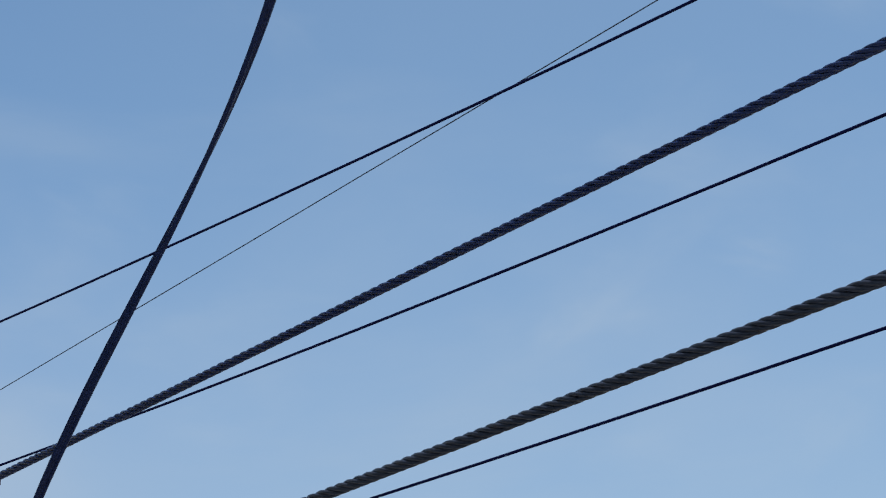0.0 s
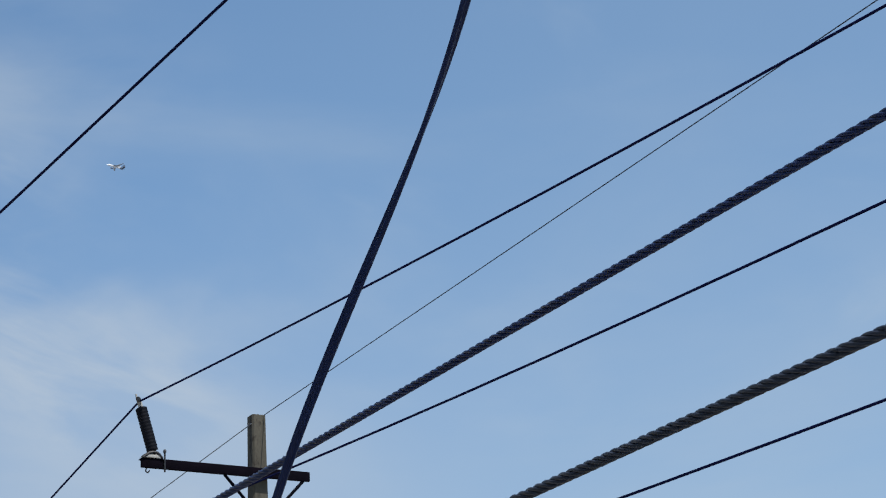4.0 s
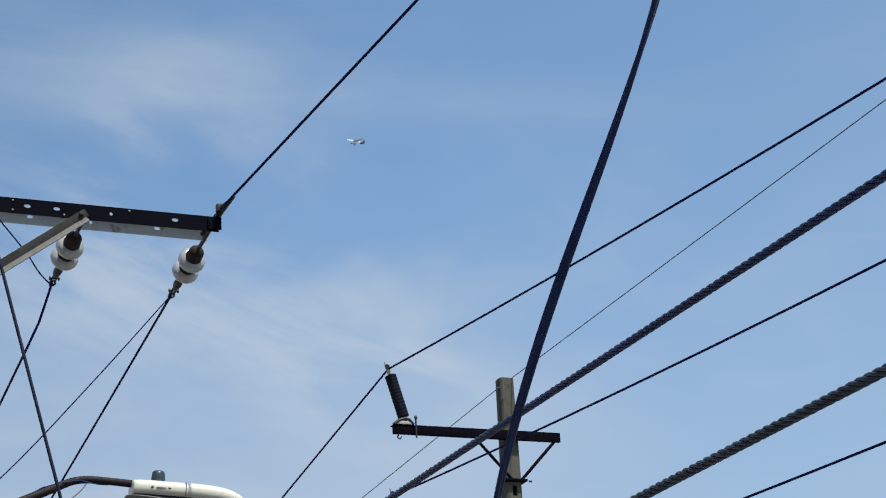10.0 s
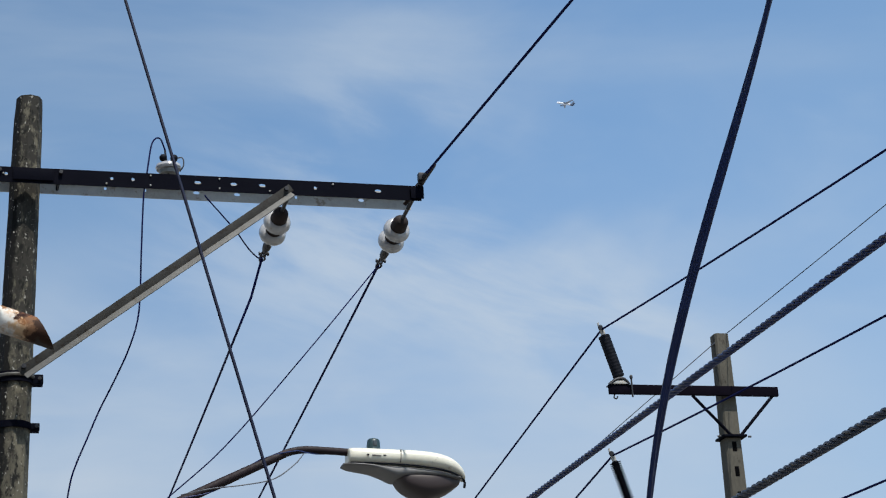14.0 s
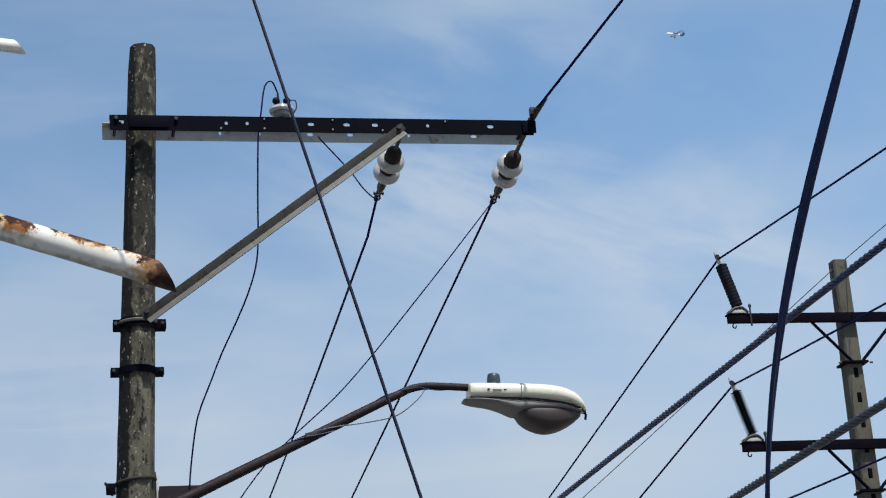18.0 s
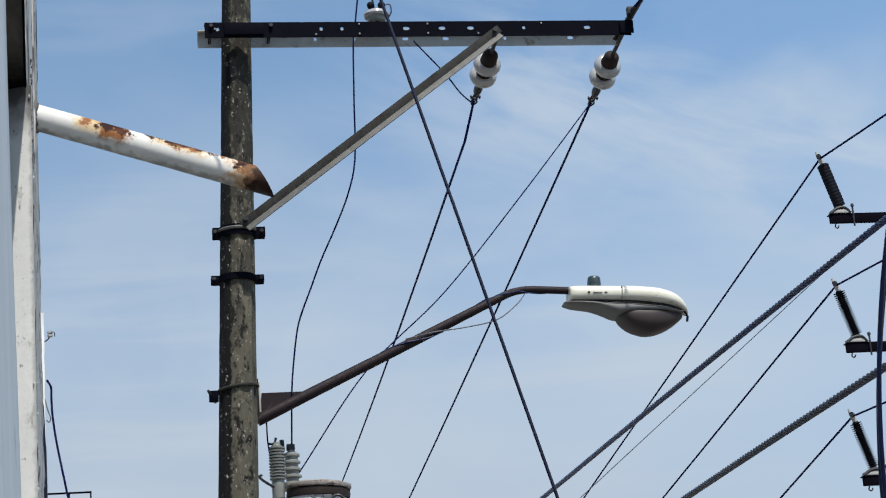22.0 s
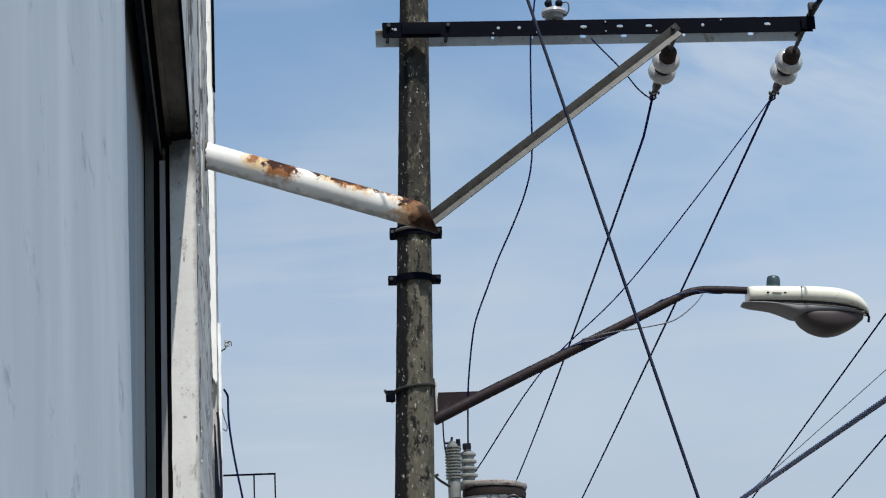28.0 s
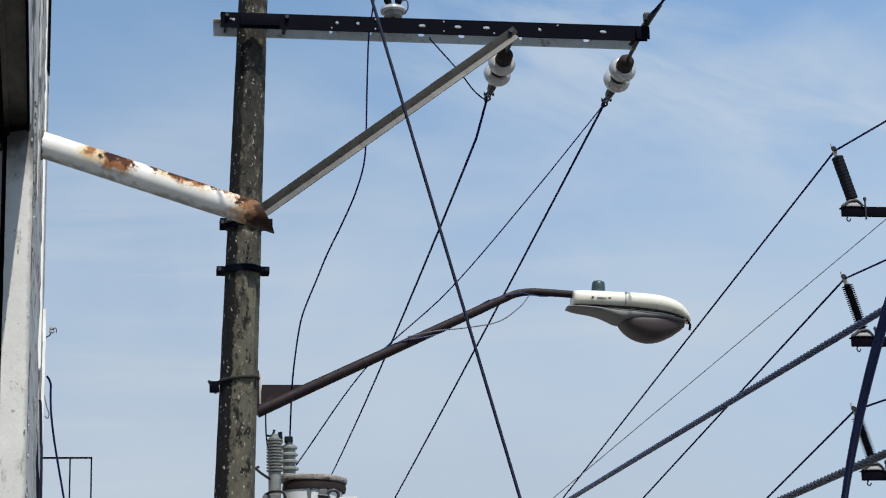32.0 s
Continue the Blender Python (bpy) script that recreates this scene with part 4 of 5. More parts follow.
for x, z in ((0.64, 0.036), (0.64, -0.020), (1.02, 0.036), (1.02, -0.020), (1.30, -0.022), (1.66, 0.036), (-0.15, 0.012), (0.40, -0.022)):
    part("rivet", lathe([(0.004, -0.090), (0.005, -0.086), (0.005, -0.082)], 8, axis=(0, 1, 0), at=(x, 0, z)), M_GALV, arm_a)
part("end_plate", box(2.105, 2.182, -0.098, -0.090, -0.030, 0.045, 0.003), M_DARK_STEEL, arm_a)
arm_a.rotation_euler = (0.0, radians(0.38), 0.0)

# brace from the pole band to the arm: an angle, its lit and shaded legs put into the colours
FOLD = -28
brace = thing("arm_brace", -0.02, 6.93, 7.45, "weathered grey steel brace under the crossarm", "brace")
a, b = Vector((-0.035, -0.055, -0.018)), Vector((1.435, -0.052, 1.080))
d = (b - a)
m = Matrix.Translation(a) @ d.to_track_quat("X", "Z").to_matrix().to_4x4()
bm = box(0, d.length, -0.004, 0.002, -0.022, 0.024, 0.0015)
leg = part("upright_leg", bm, M_BRACE_SHADED, brace)
leg.matrix_local = m
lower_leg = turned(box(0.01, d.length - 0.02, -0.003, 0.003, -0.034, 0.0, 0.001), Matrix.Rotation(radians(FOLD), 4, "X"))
leg = part("lower_leg", shift(lower_leg, (0, -0.002, -0.022)), M_BRACE_LIT, brace, "lower leg of the brace in its sunlit tone")
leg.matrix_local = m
part("bolt", lathe([(0.013, -0.02), (0.013, 0.0), (0.007, 0.0), (0.007, 0.03)], 6, axis=(0, 1, 0), at=(-0.015, -0.06, 0.012)), M_HARDWARE, brace)
part("bolt", lathe([(0.013, -0.02), (0.013, 0.0), (0.007, 0.0), (0.007, 0.03)], 6, axis=(0, 1, 0), at=(1.405, -0.055, 1.068)), M_HARDWARE, brace)


# ---- insulators on the crossarm ----
PULL = Vector((-0.05, 0.97, -0.18)).normalized()


def suspension_insulator(x, y, z, link, name_label):
    """Two porcelain bells in a row on a link from the arm, pulled away by the line."""
    ob = thing("suspension_insulator", x, y, z, name_label, "insulator", "suspension insulators")
    d = PULL
    part("link", tube([Vector((0.0, 0.02, 0.03)), d * 0.02, d * (link - 0.05), d * link], [0.010, 0.013, 0.011, 0.016], 8), M_HARDWARE, ob)
    for k in range(2):
        o = d * (link + 0.124 * k)
        part("cap", lathe([(0.018, -0.070), (0.034, -0.062), (0.044, -0.044), (0.047, -0.010), (0.049, 0.020), (0.053, 0.030), (0.046, 0.040)], 20, axis=d, at=o), M_CAP_IRON, ob, "rusty iron cap")
        part("bell", lathe([(0.049, 0.016), (0.060, 0.018), (0.071, 0.028), (0.079, 0.046), (0.080, 0.060), (0.075, 0.074), (0.066, 0.080), (0.058, 0.064), (0.046, 0.066), (0.040, 0.076), (0.032, 0.064), (0.020, 0.092)], 36, axis=d, at=o), M_PORCELAIN, ob, "white porcelain bell")
    e = d * (link + 0.315)
    part("clevis", tube([e - d * 0.12, e - d * 0.04, e, e + d * 0.04, e + d * 0.08], [0.014, 0.014, 0.026, 0.024, 0.012], 10), M_HARDWARE, ob)
    side = d.cross(Vector((0, 0, 1))).normalized()
    for s in (-1, 1):
        part("clamp_plate", tube([e + d * 0.06 + side * 0.010 * s, e + d * 0.15 + side * 0.014 * s], 0.006, 6), M_HARDWARE, ob)
    part("clamp_bolt", lathe([(0.012, -0.03), (0.012, -0.022), (0.005, -0.022), (0.005, 0.022), (0.012, 0.022), (0.012, 0.03)], 6, axis=side, at=e + d * 0.10), M_HARDWARE, ob)
    part("end_loop", tube(smooth_path([e + d * 0.12, e + d * 0.16 + side * 0.02, e + d * 0.19, e + d * 0.16 - side * 0.012, e + d * 0.13]), 0.006, 6), M_HARDWARE, ob)
    return ob, Vector((x, y, z)) + e + d * 0.15


ins_1, clamp_1 = suspension_insulator(2.165, 7.0, 8.585, 0.372, "pair of white porcelain bells at the crossarm's end")
ins_2, clamp_2 = suspension_insulator(1.435, 7.0, 8.562, 0.290, "pair of white porcelain bells beside the brace")
ear = thing("dead_end_clamp", 2.165, 6.94, 8.61, "dark dead-end clamp on the crossarm's tip", "clamp")
part("eye_bolt", tube([(0.0, 0.10, -0.03), (0.0, 0.02, -0.02), (0.0, -0.03, 0.0)], 0.012, 8), M_HARDWARE, ear)
part("clamp_body", tube([(0.0, -0.02, -0.02), (0.005, -0.05, 0.0), (0.022, -0.13, 0.015), (0.040, -0.22, 0.028)], [0.016, 0.022, 0.016, 0.009], 10), M_HARDWARE, ear)
part("jaw", box(-0.022, 0.012, -0.09, -0.05, -0.01, 0.035, 0.006), M_HARDWARE, ear)
part("drop_link", tube([(0.0, 0.0, 0.0), (-0.03, 0.04, -0.05), (-0.07, 0.08, -0.10)], 0.012, 8), M_CAP_IRON, ear)

pin = thing("pin_insulator", 0.75, 7.0, 8.63, "white porcelain pin insulator with a black clamp on the crossarm", "insulator")
part("pin", tube([(0, 0, -0.03), (0, 0, 0.02)], 0.012, 8), M_HARDWARE, pin)
part("skirt", lathe([(0.050, 0.0), (0.052, 0.022), (0.048, 0.026)], 24), M_BUSHING, pin)
part("dome", lathe([(0.048, 0.020), (0.066, 0.024), (0.072, 0.036), (0.067, 0.052), (0.050, 0.062), (0.030, 0.068), (0.014, 0.070)], 28), M_PORCELAIN, pin)
for x in (-0.032, 0.028):
    part("clamp", lathe([(0.004, -0.021), (0.015, -0.016), (0.021, -0.004), (0.021, 0.006), (0.014, 0.017), (0.004, 0.021)], 16, at=(x, -0.03, 0.084)), M_POLYMER, pin)
part("stud", tube([(-0.010, -0.01, 0.06), (-0.020, -0.015, 0.135)], 0.006, 6), M_HARDWARE, pin)
part("tie_wire", tube(smooth_path([(0.045, -0.02, 0.09), (0.075, -0.03, 0.088), (0.082, -0.02, 0.05), (0.065, 0, 0.02)]), 0.004, 6), M_LIGHT_WIRE, pin)


# ---- street lamp ----
lamp = thing("street_lamp", -0.05, 7.22, 6.5, "cream cobra-head street lamp on a brown tube arm, unlit", "street lamp")
LX, LY, LZ = -0.05, 7.22, 6.5


def at_lamp(x, y, z):
    return (x - LX, y - LY, z - LZ)


arm_pts = [at_lamp(*p) for p in ((0.0, 7.20, 6.448), (0.35, 7.22, 6.615), (0.80, 7.25, 6.828), (1.20, 7.27, 7.018), (1.36, 7.29, 7.095), (1.44, 7.3, 7.13), (1.52, 7.3, 7.143), (1.62, 7.3, 7.14), (1.80, 7.3, 7.128))]
part("arm_tube", tube(smooth_path(arm_pts, 6), [0.032 - 0.011 * min(k / 28, 1) for k in range(49)], 16), M_LAMP_ARM, lamp, "brown painted bent tube")
gus = prism([(0.065, -0.02), (0.085, 0.100), (0.300, 0.100), (0.40, 0.115), (0.30, 0.075)], 0.008)
part("gusset", shift(gus, (-0.005, 0.0, 0.0)), M_LAMP_ARM, lamp, "brown triangular gusset plate")
part("back_plate", box(0.042, 0.062, -0.05, 0.05, -0.04, 0.17, 0.004), M_LAMP_ARM, lamp)
part("back_channel", box(0.063, 0.072, -0.034, -0.026, -0.01, 0.155, 0.001), M_GALV, lamp)
band_r = 0.0735 + (9.085 - 6.58) * 0.0088 + 0.008
ring_pts = [at_lamp(lean_x(6.6) + band_r * math.cos(t), 7.1 + band_r * math.sin(t), 6.60 + 0.012 * math.cos(t)) for t in [2 * math.pi * k / 30 for k in range(31)]]
part("clamp_ring", tube(ring_pts, 0.009, 8), M_BRACE_SHADED, lamp, "pale wire ring round the pole")
part("clamp_ear", box(-0.205, -0.155, -0.16, -0.13, 0.03, 0.09, 0.006), M_DARK_STEEL, lamp)
part("clamp_ear_bolt", tube([(-0.21, -0.18, 0.085), (-0.17, -0.11, 0.035)], 0.008, 6), M_HARDWARE, lamp)
wind = []
for k in range(150):
    u = k / 149
    x = 0.62 + 1.05 * u
    p = Vector(at_lamp(x, 7.222 + 0.05 * (x - 0.35), 6.615 + (x - 0.35) * 0.474)) if x < 1.30 else Vector(at_lamp(x, 7.295, min(7.065 + (x - 1.30) * 0.45, 7.142)))
    wind.append(p + 0.026 * Vector((-0.42 * math.sin(11 * x), math.cos(11 * x), 0.9 * math.sin(11 * x))))
part("wound_lead", tube(wind, 0.0034, 6), M_CABLE_WORN, lamp, "grey lead wound round the arm")
part("lamp_wire", tube(smooth_path([at_lamp(*p) for p in ((0.82, 7.21, 6.865), (0.98, 7.18, 6.892), (1.15, 7.17, 6.91), (1.32, 7.17, 6.945), (1.44, 7.19, 7.03), (1.50, 7.23, 7.10))]), 0.0035, 6), M_LIGHT_WIRE, lamp)


def loft(sections, mat, name, parent, label="", seg=24):
    """A closed body through (x, half width, top, bottom) sections with rounded corners."""
    bm = bmesh.new()
    rings = []
    first, last = sections[0], sections[-1]
    ends = [first, *sections, last]
    fine = []
    for i in range(1, len(ends) - 2):
        for k in range(4):
            t = k / 4
            fine.append([0.5 * (2 * q + (r - p) * t + (2 * p - 5 * q + 4 * r - e) * t * t + (3 * q - p - 3 * r + e) * t ** 3) for p, q, r, e in zip(*ends[i - 1 : i + 3])])
    for x, w, top, low in fine + [last]:
        ring = []
        for k in range(seg):
            a = 2 * math.pi * k / seg
            c, s = math.cos(a), math.sin(a)
            px = math.copysign(abs(c) ** 0.62, c) * w
            pz = math.copysign(abs(s) ** 0.75, s)
            ring.append(bm.verts.new((x, px, (top + low) / 2 + pz * (top - low) / 2)))
        rings.append(ring)
    for a, b in zip(rings, rings[1:]):
        for k in range(seg):
            bm.faces.new((a[k], a[(k + 1) % seg], b[(k + 1) % seg], b[k]))
    bm.faces.new(rings[0][::-1])
    bm.faces.new(rings[-1])
    return part(name, bm, mat, parent, label)


HX, HZ = 1.765 - LX, 7.128 - LZ
head = thing("lamp_head", HX, 0.08, HZ)
head.parent = lamp
head.rotation_euler = (0.0, radians(3.2), 0.0)
loft([(-0.005, 0.055, 0.012, -0.060), (0.01, 0.075, 0.020, -0.068), (0.10, 0.092, 0.022, -0.072), (0.276, 0.112, 0.021, -0.076)], M_LAMP_SHELL, "rear_housing", head)
loft([(0.280, 0.114, 0.022, -0.076), (0.38, 0.125, 0.021, -0.082), (0.48, 0.128, 0.014, -0.088), (0.55, 0.120, -0.002, -0.096), (0.60, 0.104, -0.024, -0.104), (0.64, 0.076, -0.056, -0.114), (0.662, 0.045, -0.088, -0.122), (0.668, 0.02, -0.108, -0.124)], M_LAMP_SHELL, "hood", head)
part("seam", box(0.275, 0.281, -0.113, 0.05, -0.060, 0.0085, 0.002), M_LAMP_UNDER, head)
loft([(-0.032, 0.05, -0.070, -0.084), (0.02, 0.085, -0.072, -0.090), (0.12, 0.10, -0.074, -0.100), (0.19, 0.106, -0.076, -0.122), (0.26, 0.113, -0.077, -0.150), (0.32, 0.12, -0.080, -0.142), (0.50, 0.12, -0.094, -0.130), (0.63, 0.080, -0.112, -0.130)], M_LAMP_UNDER, "lower_body", head, "dusty grey lower housing")
loft([(0.268, 0.06, -0.120, -0.158), (0.30, 0.10, -0.105, -0.190), (0.35, 0.116, -0.095, -0.222), (0.42, 0.121, -0.092, -0.242), (0.48, 0.118, -0.092, -0.238), (0.54, 0.10, -0.095, -0.216), (0.59, 0.075, -0.10, -0.186), (0.63, 0.045, -0.105, -0.152)], M_LENS, "refractor_bowl", head, "smoked glass refractor bowl")
part("rim", tube(smooth_path([(0.0, -0.07, -0.072), (0.14, -0.10, -0.075), (0.28, -0.116, -0.078), (0.40, -0.127, -0.085), (0.52, -0.122, -0.097), (0.61, -0.085, -0.112), (0.665, -0.02, -0.125)]), 0.005, 6), M_POLYMER, head)
part("latch", tube([(0.660, 0.0, -0.115), (0.672, 0.0, -0.13), (0.668, 0.0, -0.160)], 0.007, 6), M_POLYMER, head)
part("photocell", lathe([(0.043, -0.004), (0.043, 0.006), (0.039, 0.010), (0.038, 0.034), (0.035, 0.058), (0.030, 0.066), (0.018, 0.070)], 18, at=(0.145, 0.0, 0.019)), M_PHOTOCELL, head, "blue-grey photocell")
part("cell_window", box(0.135, 0.158, -0.040, -0.032, 0.040, 0.07, 0.003), M_GLASS, head)
for x, w in ((0.088, 0.012), (0.118, 0.05), (0.180, 0.016)):
    part("mark", box(x, x + w, -0.1035, -0.0905, -0.033, -0.026 if w < 0.03 else -0.028, 0.0008), M_LAMP_UNDER if w > 0.03 else M_POLYMER, head)

# ---- transformer ----
tr = thing("pole_transformer", 0.303, 7.32, 5.15, "pale grey pole transformer with rusty lid and grey bushings", "transformer")
part("tank", lathe([(0.145, 0.0), (0.156, 0.01), (0.158, 0.04), (0.158, 0.90), (0.154, 0.915)], 40), M_TANK, tr)
lid = part("lid", rough_up(lathe([(0.160, 0.918), (0.174, 0.920), (0.179, 0.930), (0.176, 0.944), (0.14, 0.954), (0.07, 0.960), (0.01, 0.962)], 44), 0.003, 22), M_LID_RUST, tr, "rust-edged domed lid")
lid.matrix_local = pose(-0.012, 0, 0.0, 0, 2.2, 0)
# Dark band added to draw the shade below the lid's overhang.
part("lid_shade_band", lathe([(0.158, 0.872), (0.168, 0.874), (0.171, 0.892), (0.168, 0.916), (0.158, 0.918)], 44), M_CAP_IRON, tr, "dark rusty band for the shade under the lid").matrix_local = pose(-0.010, 0, 0.0, 0, 2.0, 0)
arr = part("arrester", lathe([(0.030, 0.84), (0.034, 0.86), (0.034, 0.985)], 18, at=(-0.225, -0.05, 0)), M_BUSHING, tr, "grey ribbed surge arrester")
prof = [(0.03, 0.985)]
for k in range(11):
    z = 0.99 + k * 0.0165
    prof += [(0.043, z), (0.044, z + 0.007), (0.029, z + 0.010), (0.029, z + 0.0165)]
part("ribbed_sleeve", lathe(prof + [(0.022, 1.175), (0.02, 1.19)], 20, at=(-0.225, -0.05, 0)), M_BUSHING, arr)
part("arrester_cap", tube([(-0.27, -0.05, 1.185), (-0.235, -0.05, 1.18), (-0.225, -0.05, 1.215)], 0.007, 6), M_HARDWARE, arr)
prof = [(0.05, 0.95)]
for k in range(5):
    z = 0.985 + k * 0.038
    w = 0.053 - 0.002 * k
    prof += [(0.034, z - 0.010), (w, z - 0.004), (w, z + 0.006), (0.034, z + 0.014)]
bush = part("bushing", lathe(prof + [(0.020, 1.16), (0.018, 1.175)], 22, at=(-0.12, 0.02, 0)), M_BUSHING, tr, "grey five-shed bushing")
part("terminal", box(-0.145, -0.10, 0.0, 0.035, 1.165, 1.20, 0.006), M_HARDWARE, bush)
part("terminal_stud", tube([(-0.165, 0.02, 1.165), (-0.168, 0.02, 1.225)], 0.012, 8), M_HARDWARE, bush)
part("fuse_bracket", box(-0.27, -0.18, -0.12, -0.02, 0.52, 0.86, 0.006), M_GREY_BOX, tr, "dark grey fuse bracket")
part("bracket_strap", tube(smooth_path([(-0.26, -0.1, 0.86), (-0.22, -0.15, 0.87), (-0.16, -0.15, 0.85), (-0.155, -0.13, 0.7), (-0.158, -0.13, 0.5)]), 0.007, 6), M_CAP_IRON, tr)
part("hanger_plate", box(-0.36, -0.27, -0.04, 0.0, 0.40, 0.74, 0.004), M_TANK, tr)
for z in (0.975, 0.80):
    part("hook_bolt", tube(smooth_path([(-0.25, -0.08, z - 0.03), (-0.30, -0.10, z), (-0.325, -0.10, z + 0.025), (-0.31, -0.1, z + 0.035)]), 0.007, 6), M_HARDWARE, tr)
part("lid_clip", prism([(-0.012, 0.0), (0.012, 0.0), (0.006, -0.09), (-0.006, -0.09)], 0.01), M_GREY_BOX, tr).matrix_local = pose(0.0, -0.19, 0.90)
part("lifting_ear", box(0.075, 0.12, -0.215, -0.17, 0.80, 0.88, 0.008), M_GREY_BOX, tr)
eye_ring = [(0.185 + 0.028 * math.cos(t), -0.215, 0.835 + 0.026 * math.sin(t)) for t in [2 * math.pi * k / 16 for k in range(17)]]
part("eye_bolt", tube([(0.10, -0.21, 0.845), (0.155, -0.215, 0.84)], 0.009, 8), M_HARDWARE, tr)
part("eye", tube(eye_ring, 0.008, 8), M_HARDWARE, tr)
part("terminal_box", box(0.19, 0.31, -0.20, -0.08, 0.735, 0.84, 0.008), M_TANK, tr, "pale grey terminal box")
part("box_latch", box(0.285, 0.31, -0.215, -0.20, 0.735, 0.80, 0.002), M_POLYMER, tr)
part("box_conduit", tube([(0.27, -0.14, 0.735), (0.27, -0.14, 0.30)], 0.022, 10), M_POLYMER, tr)
part("lead", tube(smooth_path([(0.11, -0.215, 0.80), (0.13, -0.23, 0.72), (0.18, -0.23, 0.64), (0.22, -0.21, 0.60), (0.23, -0.18, 0.70)]), 0.011, 8), M_GALV, tr)
part("mount_arm", box(-0.40, -0.18, 0.0, 0.05, 0.25, 0.32, 0.004), M_DARK_STEEL, tr)
part("mount_arm", box(-0.40, -0.18, 0.0, 0.05, 0.60, 0.67, 0.004), M_DARK_STEEL, tr)
part("cutout_box", box(-0.02, 0.02, -0.2, -0.184, 0.3, 0.42), M_GREY_BOX, tr)
NUDGE = {"lid_clip": (-0.030, 0.035, 0.0), "lifting_ear": (-0.056, 0.035, 0.0), "eye_bolt": (-0.088, 0.030, 0.0), "eye": (-0.092, 0.030, 0.010), "terminal_box": (-0.082, 0.035, 0.0),
         "box_latch": (-0.082, 0.035, 0.0), "box_conduit": (-0.082, 0.035, 0.0), "lead": (-0.082, 0.035, 0.0), "cutout_box": (-0.012, 0.035, 0.0), "arrester": (0.020, 0.0, 0.0),
         "bushing": (-0.002, 0.0, -0.010), "fuse_bracket": (0.0, 0.0, 0.0), "bracket_strap": (0.0, 0.0, 0.0), "hanger_plate": (0.02, 0.0, 0.0), "hook_bolt": (0.02, 0.0, 0.0),
         "mount_arm": (0.02, 0.0, 0.0), "lid": (-0.014, 0.0, 0.014), "lid_shade_band": (-0.012, 0.0, 0.012)}
for ob in tr.children:
    move = NUDGE.get(ob.name.split(".")[0])
    if move:
        ob.location = Vector(ob.location) + Vector(move)


# ---- far pole with three crossarms ----
pole_b = thing("utility_pole", 7.77, 15.88, 0.0, "square concrete utility pole with slots and three crossarms", "utility pole", "utility poles")


def square_shaft():
    bm = bmesh.new()
    rings = []
    for i in range(48):
        z = 10.70 * i / 47
        h = 0.078 + (10.70 - z) * 0.0085
        c = 0.018
        pts = [(h - c, -h), (h, -h + c), (h, h - c), (h - c, h), (-h + c, h), (-h, h - c), (-h, -h + c), (-h + c, -h)]
        rings.append([bm.verts.new((x + 0.004 * noise.noise(Vector((x * 7, y * 7, z * 2.0))), y, z)) for x, y in pts])
    for a, b in zip(rings, rings[1:]):
        for k in range(8):
            bm.faces.new((a[k], a[(k + 1) % 8], b[(k + 1) % 8], b[k]))
    bm.faces.new(rings[-1])
    return bm


part("shaft", square_shaft(), M_POLE_GREY, pole_b, smooth=False)
for k in range(16):
    z = 9.50 - 0.265 * k
    h = 0.078 + (10.70 - z) * 0.0085
    part("slot", box(-0.022, 0.026, -h - 0.004, -h + 0.05, z - 0.085, z + 0.02, 0.004), M_FRAME_BLACK, pole_b, "dark slot in the pole's face")
part("top_eye", tube([(-0.10, 0, 10.60), (0.10, 0, 10.60)], 0.014, 8), M_HARDWARE, pole_b)


